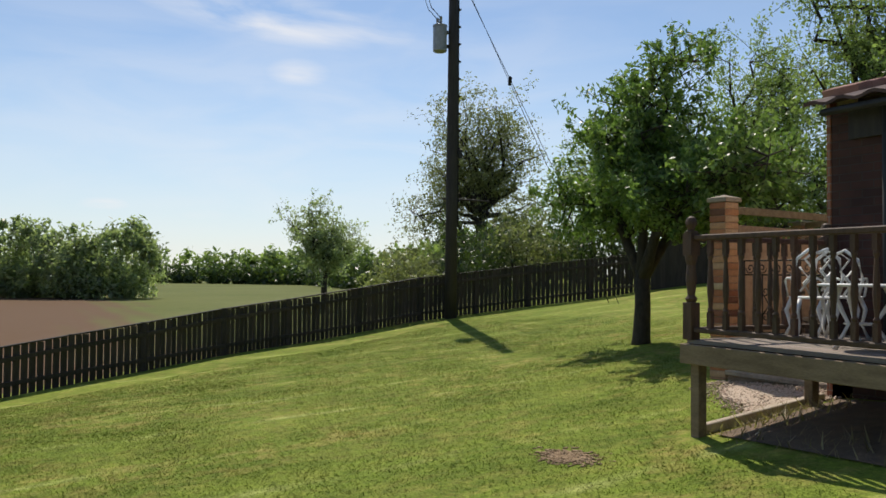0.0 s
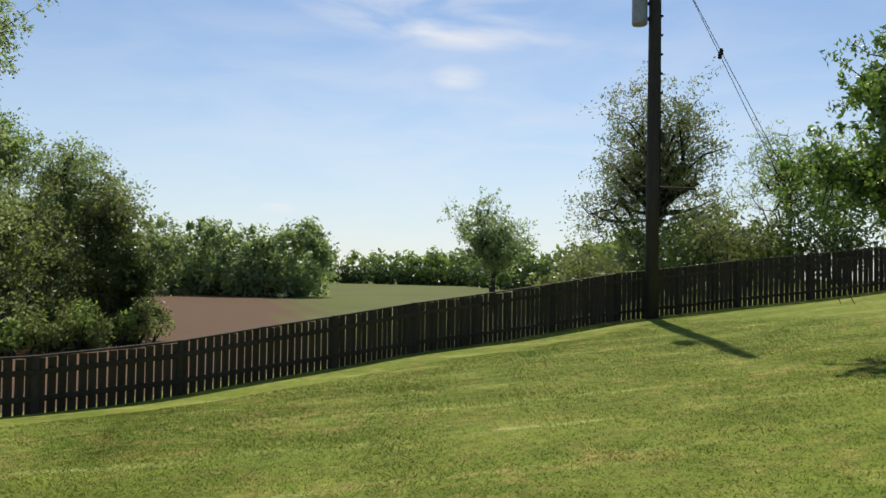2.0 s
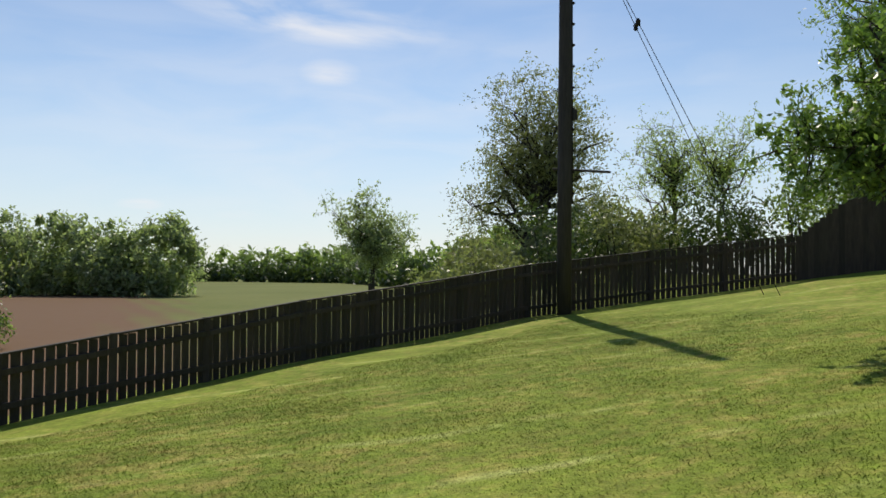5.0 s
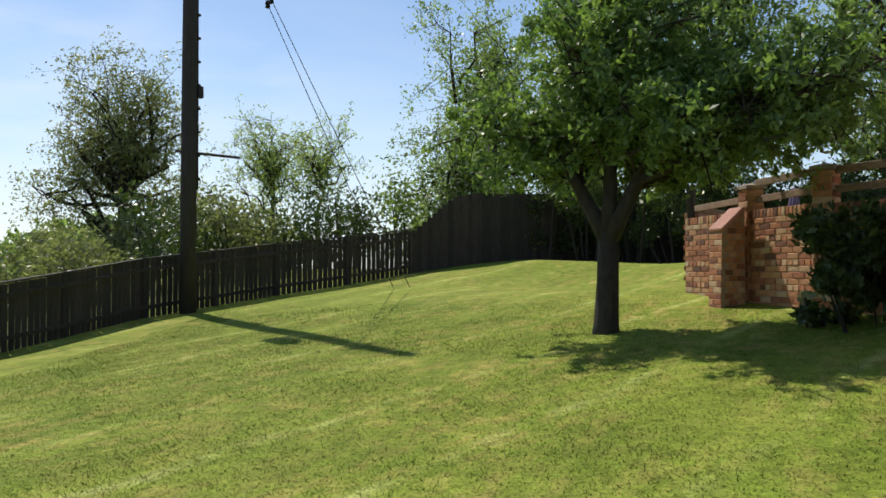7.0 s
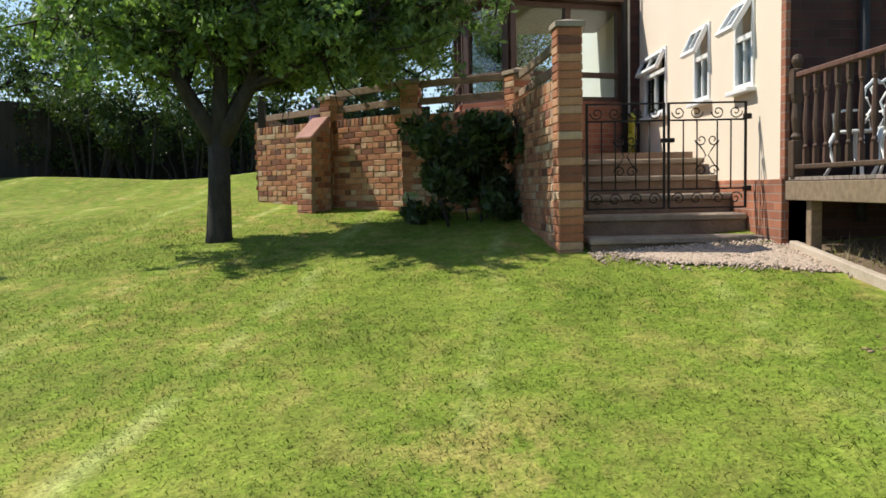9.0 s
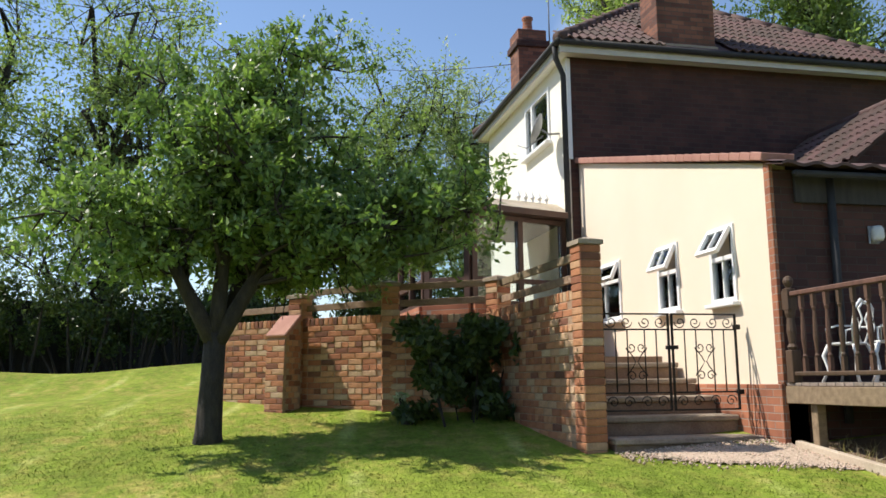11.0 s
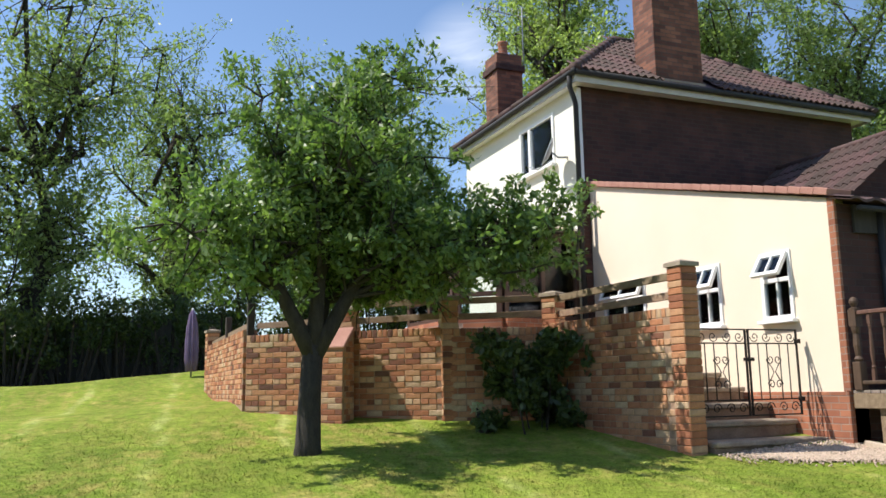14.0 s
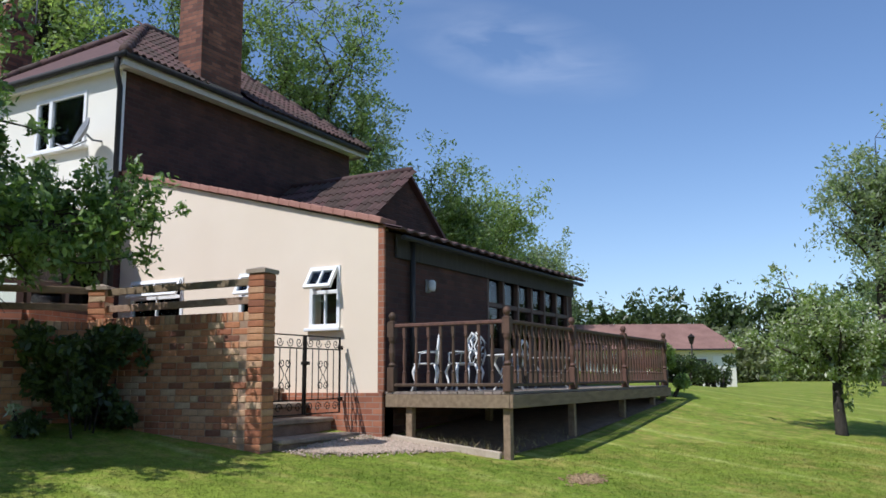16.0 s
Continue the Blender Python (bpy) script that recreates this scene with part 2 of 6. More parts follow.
def lawn_material():
    m = material("mown_grass", (0.108, 0.172, 0.017), (0.245, 0.300, 0.042), rough=0.95, scale=0.7, fine=42, bump=1.0, depth=0.035, mottle=0.7)
    n, l = m.node_tree.nodes, m.node_tree.links
    p = n["Principled BSDF"]
    p.inputs["Specular IOR Level"].default_value = 0.12
    was = p.inputs["Base Color"].links[0].from_socket
    co = n.new("ShaderNodeTexCoord")

    def math_node(kind, a, b):
        k = n.new("ShaderNodeMath")
        k.operation = kind
        for i, v in enumerate((a, b)):
            if isinstance(v, (int, float)):
                k.inputs[i].default_value = v
            else:
                l.new(v, k.inputs[i])
        return k.outputs[0]

    def cloud(scale, detail, rough, lo, hi, to0, to1, stretch=None):
        vec = co.outputs["Object"]
        if stretch:
            mp = n.new("ShaderNodeMapping")
            mp.inputs["Scale"].default_value = stretch
            l.new(vec, mp.inputs["Vector"])
            vec = mp.outputs["Vector"]
        t = n.new("ShaderNodeTexNoise")
        t.inputs["Scale"].default_value, t.inputs["Detail"].default_value, t.inputs["Roughness"].default_value = scale, detail, rough
        l.new(vec, t.inputs["Vector"])
        r = n.new("ShaderNodeMapRange")
        for key, v in (("From Min", lo), ("From Max", hi), ("To Min", to0), ("To Max", to1)):
            r.inputs[key].default_value = v
        l.new(t.outputs["Fac"], r.inputs["Value"])
        return r.outputs["Result"]

    # dry straw-coloured patches: broad areas broken up by small tufts
    broad = cloud(0.45, 4, 0.55, 0.40, 0.62, 0.0, 1.0)
    small = cloud(3.2, 8, 0.72, 0.46, 0.62, 0.0, 1.0, (1.5, 0.8, 1.0))
    dry = math_node("MULTIPLY", math_node("ADD", math_node("MULTIPLY", broad, 0.62), 0.22), small)
    mx = n.new("ShaderNodeMixRGB")
    mx.inputs["Color2"].default_value = (0.36, 0.295, 0.085, 1)
    l.new(dry, mx.inputs["Fac"])
    l.new(was, mx.inputs["Color1"])
    # mower stripes up and down the slope, each with a pale scuffed edge
    sep = n.new("ShaderNodeSeparateXYZ")
    l.new(co.outputs["Object"], sep.inputs[0])
    wob = cloud(0.5, 3, 0.5, 0.3, 0.7, -0.16, 0.16)
    across = math_node("ADD", math_node("ADD", math_node("MULTIPLY", sep.outputs[0], 0.97), math_node("MULTIPLY", sep.outputs[1], -0.10)), wob)
    phase = math_node("FRACT", math_node("MULTIPLY", across, 1 / 1.56), 0.0)
    tri = math_node("PINGPONG", math_node("MULTIPLY", across, 1 / 0.78), 1.0)
    band = n.new("ShaderNodeMapRange")
    band.interpolation_type = "SMOOTHSTEP"
    for key, v in (("From Min", 0.3), ("From Max", 0.7), ("To Min", 0.94), ("To Max", 1.06)):
        band.inputs[key].default_value = v
    l.new(tri, band.inputs["Value"])
    edge = n.new("ShaderNodeMapRange")
    edge.interpolation_type = "SMOOTHSTEP"
    for key, v in (("From Min", 0.0), ("From Max", 0.09), ("To Min", 0.52), ("To Max", 0.0)):
        edge.inputs[key].default_value = v
    l.new(math_node("ABSOLUTE", math_node("SUBTRACT", phase, 0.5), 0.0), edge.inputs["Value"])
    scuff = math_node("MULTIPLY", edge.outputs["Result"], cloud(0.7, 7, 0.75, 0.44, 0.62, 0.0, 1.0))
    mx2 = n.new("ShaderNodeMixRGB")
    mx2.inputs["Color2"].default_value = (0.46, 0.47, 0.17, 1)
    l.new(scuff, mx2.inputs["Fac"])
    l.new(mx.outputs["Color"], mx2.inputs["Color1"])
    # tufts at two sizes
    tuft = cloud(6.0, 8, 0.72, 0.32, 0.68, 0.70, 1.28)
    grain = cloud(26.0, 6, 0.8, 0.34, 0.66, 0.68, 1.30)
    hs = n.new("ShaderNodeHueSaturation")
    l.new(math_node("MULTIPLY", math_node("MULTIPLY", band.outputs["Result"], tuft), grain), hs.inputs["Value"])
    l.new(mx2.outputs["Color"], hs.inputs["Color"])
    l.new(hs.outputs["Color"], p.inputs["Base Color"])
    return m


def field_material():
    """Young crop thinning into ploughed soil, with drill rows."""
    m = material("young_crop", (0.10, 0.135, 0.030), (0.165, 0.185, 0.055), rough=0.95, scale=0.05, fine=1.2, bump=0.5, depth=0.05, mottle=0.5)
    n, l = m.node_tree.nodes, m.node_tree.links
    p = n["Principled BSDF"]
    p.inputs["Specular IOR Level"].default_value = 0.08
    was = p.inputs["Base Color"].links[0].from_socket
    co, sep = n.new("ShaderNodeTexCoord"), n.new("ShaderNodeSeparateXYZ")
    l.new(co.outputs["Object"], sep.inputs[0])
    t = n.new("ShaderNodeTexNoise")
    t.inputs["Scale"].default_value, t.inputs["Detail"].default_value = 0.09, 6
    l.new(co.outputs["Object"], t.inputs["Vector"])
    rows = n.new("ShaderNodeTexWave")
    rows.inputs["Scale"].default_value, rows.inputs["Distortion"].default_value = 0.12, 1.5
    rows.bands_direction = "Y"
    l.new(co.outputs["Object"], rows.inputs["Vector"])

    def math_node(kind, a, b):
        k = n.new("ShaderNodeMath")
        k.operation = kind
        for i, v in enumerate((a, b)):
            if isinstance(v, (int, float)):
                k.inputs[i].default_value = v
            else:
                l.new(v, k.inputs[i])
        return k.outputs[0]

    side = math_node("ADD", math_node("ADD", sep.outputs[1], math_node("MULTIPLY", sep.outputs[0], 0.10)), math_node("MULTIPLY", t.outputs["Fac"], 9.0))
    side = math_node("ADD", side, math_node("MULTIPLY", rows.outputs["Fac"], 2.2))
    mr = n.new("ShaderNodeMapRange")
    mr.interpolation_type = "SMOOTHSTEP"
    for key, v in (("From Min", -3.0), ("From Max", 4.5), ("To Min", 1.0), ("To Max", 0.12)):
        mr.inputs[key].default_value = v
    l.new(side, mr.inputs["Value"])
    soil = n.new("ShaderNodeMixRGB")
    soil.inputs["Color2"].default_value = (0.150, 0.093, 0.055, 1)
    l.new(mr.outputs["Result"], soil.inputs["Fac"])
    l.new(was, soil.inputs["Color1"])
    l.new(soil.outputs["Color"], p.inputs["Base Color"])
    return m


M_LAWN = lawn_material()
M_FIELD = field_material()
M_SOIL = material("bare_soil", (0.12, 0.08, 0.05), (0.22, 0.15, 0.095), rough=0.95, scale=9, fine=70, bump=0.8, depth=0.02)
M_GRAVEL = material("gravel", (0.33, 0.245, 0.175), (0.54, 0.43, 0.32), rough=0.9, scale=30, fine=90, bump=0.8, depth=0.01, per_island=0.35)
M_FENCE = material("dark_fence_wood", (0.028, 0.022, 0.017), (0.058, 0.047, 0.036), rough=0.85, scale=3, fine=25, stretch=(6, 6, 1), per_object=0.35)
M_DECKWOOD = material("stained_deck_wood", (0.060, 0.030, 0.018), (0.125, 0.066, 0.038), rough=0.7, scale=4, fine=40, stretch=(5, 5, 1), per_object=0.25)
M_PALEWOOD = material("weathered_timber", (0.16, 0.105, 0.062), (0.30, 0.215, 0.135), rough=0.85, scale=3, fine=40, stretch=(1, 6, 6), per_object=0.2)
M_BOARD = material("deck_boards", (0.17, 0.13, 0.10), (0.30, 0.25, 0.20), rough=0.8, scale=3, fine=45, stretch=(1, 7, 7), per_object=0.2)
M_POLE = material("tarred_pole", (0.022, 0.019, 0.017), (0.050, 0.042, 0.036), rough=0.8, scale=3, fine=30, stretch=(8, 8, 1))
M_IRON = material("dark_iron", (0.014, 0.014, 0.014), (0.035, 0.028, 0.022), rough=0.55, scale=20, fine=120, metal=0.6)
M_CREAM = material("cream_render", (0.74, 0.62, 0.475), (0.80, 0.685, 0.54), rough=0.9, scale=1.2, fine=120, bump=0.35, depth=0.004, mottle=0.7)
M_WHITEWALL = material("off_white_render", (0.74, 0.71, 0.61), (0.80, 0.77, 0.68), rough=0.9, scale=1.5, fine=120, bump=0.3, depth=0.004, mottle=0.7)
M_WHITE = material("white_upvc", (0.78, 0.78, 0.77), (0.83, 0.83, 0.82), rough=0.35, scale=5, fine=60, bump=0.05)
# Greyed below true white: the shade under the roof is put into the colour.
M_EAVES = material("shade_greyed_white_paint", (0.46, 0.44, 0.40), (0.58, 0.56, 0.52), rough=0.6, scale=3, fine=40, bump=0.15)
M_WHITEIRON = material("white_painted_iron", (0.70, 0.70, 0.67), (0.80, 0.80, 0.78), rough=0.5, scale=15, fine=90, bump=0.2)
def brick_piece_material():
    """Hand-made bricks, each of its own shade between buff, orange, red and burnt."""
    m = material("old_red_brick", (0.55, 0.52, 0.50), (1.0, 1.0, 1.0), rough=0.92, scale=11, fine=75, bump=0.9, depth=0.012, mottle=0.7)
    n, l = m.node_tree.nodes, m.node_tree.links
    p = n["Principled BSDF"]
    was = p.inputs["Base Color"].links[0].from_socket
    ramp = n.new("ShaderNodeValToRGB")
    cr = ramp.color_ramp
    cr.elements[0].position, cr.elements[0].color = 0.0, (0.17, 0.075, 0.048, 1)
    cr.elements[1].position, cr.elements[1].color = 1.0, (0.62, 0.45, 0.28, 1)
    for pos, c in ((0.14, (0.38, 0.140, 0.070)), (0.38, (0.52, 0.215, 0.10)), (0.62, (0.60, 0.30, 0.145)), (0.84, (0.60, 0.36, 0.205))):
        e = cr.elements.new(pos)
        e.color = (*c, 1)
    l.new(n.new("ShaderNodeObjectInfo").outputs["Random"], ramp.inputs["Fac"])
    mx = n.new("ShaderNodeMixRGB")
    mx.blend_type = "MULTIPLY"
    mx.inputs["Fac"].default_value = 1.0
    l.new(ramp.outputs["Color"], mx.inputs["Color1"])
    l.new(was, mx.inputs["Color2"])
    l.new(mx.outputs["Color"], p.inputs["Base Color"])
    return m


M_BRICK = brick_piece_material()
M_MORTAR = material("lime_mortar", (0.25, 0.155, 0.10), (0.42, 0.28, 0.18), rough=0.95, scale=12, fine=90, bump=0.5, depth=0.006)
# Dark brown brick, toned down further so the colour carries the walls' deep shade.
M_DARKBRICK = brick_material("shade_darkened_house_brick", (0.050, 0.022, 0.018), (0.088, 0.036, 0.027), (0.066, 0.047, 0.040))
M_PLINTH = brick_material("plinth_brick", (0.30, 0.11, 0.06), (0.42, 0.17, 0.09), (0.33, 0.25, 0.2))
M_STACK = brick_material("chimney_brick", (0.13, 0.055, 0.038), (0.29, 0.125, 0.075), (0.10, 0.08, 0.066))
M_TILE = material("clay_roof_tile", (0.055, 0.031, 0.026), (0.108, 0.060, 0.047), rough=0.8, scale=5, fine=50, bump=0.5, depth=0.006, per_object=0.3)
M_COPING = material("pink_verge_mortar", (0.32, 0.15, 0.11), (0.42, 0.22, 0.165), rough=0.9, scale=6, fine=60, bump=0.5)
M_STONE = material("concrete_step", (0.17, 0.105, 0.068), (0.31, 0.215, 0.145), rough=0.92, scale=5, fine=60, bump=0.6, depth=0.008)
M_KERB = material("bleached_timber", (0.38, 0.30, 0.215), (0.54, 0.45, 0.34), rough=0.9, scale=4, fine=50, bump=0.5)
M_CAPSTONE = material("pillar_cap_stone", (0.22, 0.17, 0.125), (0.38, 0.31, 0.23), rough=0.92, scale=8, fine=70, bump=0.6)
M_BROWN = material("brown_painted_timber", (0.060, 0.030, 0.020), (0.105, 0.054, 0.036), rough=0.55, scale=5, fine=60, bump=0.2)
M_PLASTICBLACK = material("black_downpipe", (0.016, 0.016, 0.017), (0.035, 0.033, 0.033), rough=0.75, scale=6, fine=60, bump=0.05)
M_PORCHROOF = material("porch_felt_roof", (0.34, 0.28, 0.20), (0.50, 0.42, 0.31), rough=0.8, scale=4, fine=40)
M_GLASS = glass_material("window_glass")
# Near-black colour stands in for the darkness of rooms behind windows.
M_DARKROOM = material("painted_interior_gloom", (0.05, 0.045, 0.04), (0.08, 0.075, 0.065), rough=0.9, scale=2, fine=20, bump=0)
# Tan that imitates the garden showing through the lean-to glass.
M_GARDENTAN = material("garden_view_tan", (0.13, 0.12, 0.08), (0.19, 0.175, 0.12), rough=0.9, scale=4, fine=30)
M_PARASOL = material("faded_purple_canvas", (0.13, 0.085, 0.17), (0.21, 0.15, 0.26), rough=0.9, scale=3, fine=60, bump=0.3)
M_REDTILE = material("faded_red_tile", (0.19, 0.10, 0.078), (0.29, 0.165, 0.13), rough=0.85, scale=1.5, fine=14, bump=0.4)
M_CURTAIN = material("pale_blind", (0.55, 0.55, 0.53), (0.66, 0.66, 0.63), rough=0.9, scale=4, fine=30)
M_YELLOW = material("yellow_hose", (0.62, 0.50, 0.03), (0.74, 0.62, 0.06), rough=0.45, scale=20, fine=80, bump=0.1)
M_GREYMETAL = material("grey_galvanised", (0.22, 0.23, 0.24), (0.34, 0.35, 0.36), rough=0.5, scale=8, fine=60, metal=0.4, bump=0.1)
M_BARK = material("tree_bark", (0.022, 0.018, 0.014), (0.060, 0.048, 0.036), rough=0.95, scale=6, fine=35, bump=1.0, depth=0.03, stretch=(3, 3, 1))
M_LEAF_APPLE = leaf_material("apple_leaf", (0.080, 0.148, 0.042), (0.260, 0.350, 0.125), 0.45)
M_LEAF_ASH = leaf_material("ash_leaf", (0.13, 0.18, 0.07), (0.30, 0.37, 0.165), 0.58)
M_LEAF_LIGHT = leaf_material("spring_leaf", (0.2, 0.26, 0.09), (0.38, 0.44, 0.19), 0.6)
M_LEAF_OLIVE = leaf_material("olive_leaf", (0.145, 0.165, 0.085), (0.31, 0.33, 0.18), 0.55)
M_LEAF_OAK = leaf_material("young_oak_leaf", (0.13, 0.14, 0.07), (0.30, 0.31, 0.17), 0.5)
M_LEAF_DARK = leaf_material("hedge_leaf", (0.034, 0.058, 0.018), (0.1, 0.14, 0.04), 0.35)
M_LEAF_GREY = leaf_material("willow_leaf", (0.21, 0.25, 0.16), (0.38, 0.42, 0.28), 0.62)
M_BLOSSOM = leaf_material("pale_blossom", (0.30, 0.36, 0.16), (0.62, 0.62, 0.48), 0.3)


# ---- building helpers ----
def bm_box(bm, x0, x1, y0, y1, z0, z1, m=None):
    vs = [bm.verts.new((x, y, z)) for x in (x0, x1) for y in (y0, y1) for z in (z0, z1)]
    if m is not None:
        for v in vs:
            v.co = m @ v.co
    for f in ((0, 1, 3, 2), (4, 6, 7, 5), (0, 4, 5, 1), (2, 3, 7, 6), (0, 2, 6, 4), (1, 5, 7, 3)):
        bm.faces.new([vs[i] for i in f])
    return vs


def bm_bevel(bm, width=0.006):
    bmesh.ops.bevel(bm, geom=list(bm.edges), offset=width, segments=1, affect="EDGES", profile=0.5)


def bm_tube(bm, pts, radii, sides=8, cap=True):
    """A tube through points, with a radius at each."""
    pts = [Vector(p) for p in pts]
    rings = []
    for i, p in enumerate(pts):
        d = (pts[min(i + 1, len(pts) - 1)] - pts[max(i - 1, 0)]).normalized()
        u = d.cross(Vector((0, 0, 1)) if abs(d.z) < 0.9 else Vector((1, 0, 0))).normalized()
        v = d.cross(u)
        r = radii[i] if isinstance(radii, (list, tuple)) else radii
        rings.append([bm.verts.new(p + (u * math.cos(a) + v * math.sin(a)) * r) for a in (2 * math.pi * k / sides for k in range(sides))])
    for a, b in zip(rings, rings[1:]):
        for k in range(sides):
            bm.faces.new((a[k], a[(k + 1) % sides], b[(k + 1) % sides], b[k]))
    if cap:
        bm.faces.new(rings[0][::-1])
        bm.faces.new(rings[-1])


def bm_lathe(bm, profile, sides=10, at=(0, 0, 0)):
    """A turned shape from (radius, height) pairs."""
    rings = [[bm.verts.new((at[0] + r * math.cos(2 * math.pi * k / sides), at[1] + r * math.sin(2 * math.pi * k / sides), at[2] + z)) for k in range(sides)] for r, z in profile]
    for a, b in zip(rings, rings[1:]):
        for k in range(sides):
            bm.faces.new((a[k], a[(k + 1) % sides], b[(k + 1) % sides], b[k]))
    bm.faces.new(rings[0][::-1])
    bm.faces.new(rings[-1])


def mesh_of(name, bm, mat, smooth=False):
    bmesh.ops.recalc_face_normals(bm, faces=list(bm.faces))
    me = bpy.data.meshes.new(name)
    bm.to_mesh(me)
    bm.free()
    me.materials.append(mat)
    if smooth:
        for f in me.polygons:
            f.use_smooth = True
    return me


def part(name, bm, mat, parent=None, label="", smooth=False):
    """Links a bmesh as one mesh object under a thing or a part."""
    ob = new(name, mesh_of(name, bm, mat, smooth))
    ob.parent = parent
    return tagged(ob, label)


def box_part(name, mat, parent, x0, x1, y0, y1, z0, z1, bevel=0.006, label="", m=None):
    bm = bmesh.new()
    bm_box(bm, x0, x1, y0, y1, z0, z1, m)
    if bevel:
        bm_bevel(bm, bevel)
    return part(name, bm, mat, parent, label)


def tube_part(name, mat, parent, pts, radii, sides=8, label=""):
    bm = bmesh.new()
    bm_tube(bm, pts, radii, sides)
    return part(name, bm, mat, parent, label, smooth=True)


def thing(name, at, label, category, group="", kind="", rz=0.0):
    """An Empty at a thing's base, for its parts."""
    ob = new(name)
    ob.matrix_world = pose(*at, 0, 0, rz)
    ob.empty_display_size = 0.1
    return tagged(ob, label, category, group, kind)


def smooth_step(a, b, v):
    k = min(1.0, max(0.0, (v - a) / (b - a)))
    return k * k * (3 - 2 * k)


def ground_z(x, y):
    """The height of the sloping lawn, the low field beyond the fence and the rise behind the house."""
    cx, cy = min(9.0, max(-17.0, x)), min(13.0, max(-10.0, y))
    z = 0.411 + 0.0629 * cx + 0.1269 * cy + 0.00303 * cy * cy + 0.0040 * cx * cy + 0.0019 * cx * cx
    far = smooth_step(7.5, 26.0, x)
    z = z * (1 - far) + 0.65 * far
    beyond = -(x + 9.4) * 0.89 - (y + 9.0) * 0.46
    field = smooth_step(0.5, 16.0, beyond) * (1 - smooth_step(-5.0, 7.0, y - (4 - 0.50 * (x + 15))))
    z -= 0.30 * smooth_step(1.0, 8.0, -y) * smooth_step(6.5, 11.5, -x)
    z -= 0.13 * math.exp(-((x + 14.8) ** 2 + (y + 0.4) ** 2) / 9.0)
    z += 0.07 * math.exp(-((x + 11.2) ** 2 + (y + 6.2) ** 2) / 4.0)
    z -= 0.45 * smooth_step(6.0, 10.0, y) * smooth_step(-13.5, -8.0, x)
    return z * (1 - field) + (-1.7) * field


# ---- ground ----
def axis(near0, near1, step, far):
    vals, v, s = list(np.arange(near0, near1 + 1e-6, step)), near1, step
    while v < far:
        s *= 1.22
        v += s
        vals.append(v)
    v, s = near0, step
    while v > -far:
        s *= 1.22
        v -= s
        vals.insert(0, v)
    return vals


def build_ground():
    xs, ys = axis(-20, 12, 0.4, 1600), axis(-12, 20, 0.4, 1600)
    verts = [(x, y, ground_z(x, y) + 0.02 * noise.noise((x * 0.5, y * 0.5, 0))) for y in ys for x in xs]
    nx = len(xs)
    faces, mats = [], []
    for j in range(len(ys) - 1):
        for i in range(nx - 1):
            a = j * nx + i
            faces.append((a, a + 1, a + nx + 1, a + nx))
            x, y = (xs[i] + xs[i + 1]) / 2, (ys[j] + ys[j + 1]) / 2
            beyond = -(x + 9.4) * 0.89 - (y + 9.0) * 0.46
            mats.append(1 if beyond > 1.0 and y - (4 - 0.50 * (x + 15)) < 2 else 0)
    me = bpy.data.meshes.new("ground")
    me.from_pydata(verts, [], faces)
    me.materials.append(M_LAWN)
    me.materials.append(M_FIELD)
    me.polygons.foreach_set("material_index", mats)
    me.polygons.foreach_set("use_smooth", [True] * len(faces))
    return tagged(new("ground", me), "sloping mown lawn and ploughed field with young crop", "ground", kind="structure")


build_ground()

# ---- house ----
house = thing("house", (0, 0, 0.4), "two-storey brick and cream-rendered house with tiled hip roof", "house")


def cells_wall(name, mat, parent, along, across, z0, top, openings, label=""):
    """A wall along one axis with openings; across: its two faces; top: height at either end; openings: (a0, a1, z0, z1)."""
    (axis_name, a0, a1), (c0, c1) = along, across
    ground_h = house.location.z if parent is house else 0.0
    cuts = sorted({a0, a1, *[v for o in openings for v in o[:2]]})
    bm = bmesh.new()
    height = lambda a: top[0] + (top[1] - top[0]) * (a - a0) / (a1 - a0)
    for p, q in zip(cuts, cuts[1:]):
        here = sorted(o[2:] for o in openings if o[0] <= p + 1e-6 and o[1] >= q - 1e-6)
        lo = z0
        spans = []
        for b, t in here:
            spans.append((lo, lo, b, b))
            lo = t
        spans.append((lo, lo, height(p), height(q)))
        for b0, b1, t0, t1 in spans:
            co = []
            for c in (c0, c1):
                for a, z in ((p, b0), (q, b1), (q, t1), (p, t0)):
                    co.append((c, a, z - ground_h) if axis_name == "y" else (a, c, z - ground_h))
            vs = [bm.verts.new(v) for v in co]
            for f in ((0, 1, 2, 3), (7, 6, 5, 4), (0, 4, 5, 1), (1, 5, 6, 2), (2, 6, 7, 3), (3, 7, 4, 0)):
                bm.faces.new([vs[i] for i in f])
    bmesh.ops.remove_doubles(bm, verts=list(bm.verts), dist=0.0005)
    return part(name, bm, mat, parent, label)


HZ = 0.4  # the house's base
WIN_A, WIN_B, WIN_C = (1.90, 2.44, 1.83, 2.64), (0.68, 1.18, 1.82, 2.64), (3.55, 4.66, 1.84, 2.66)
cells_wall("wall_cream", M_CREAM, house, ("y", 0.085, 4.95), (0.0, 0.24), 0.97, (3.13, 4.38), [WIN_B, WIN_A, WIN_C], "cream rendered end wall of the lean-to")
box_part("plinth", M_PLINTH, house, -0.03, 0.24, 0.0, 4.95, -0.15, 0.97 - HZ, 0.004, "exposed red brick plinth")
box_part("quoin", M_PLINTH, house, -0.012, 0.03, -0.012, 0.082, 0.573, 3.13 - HZ, 0.004, "red brick corner strip")
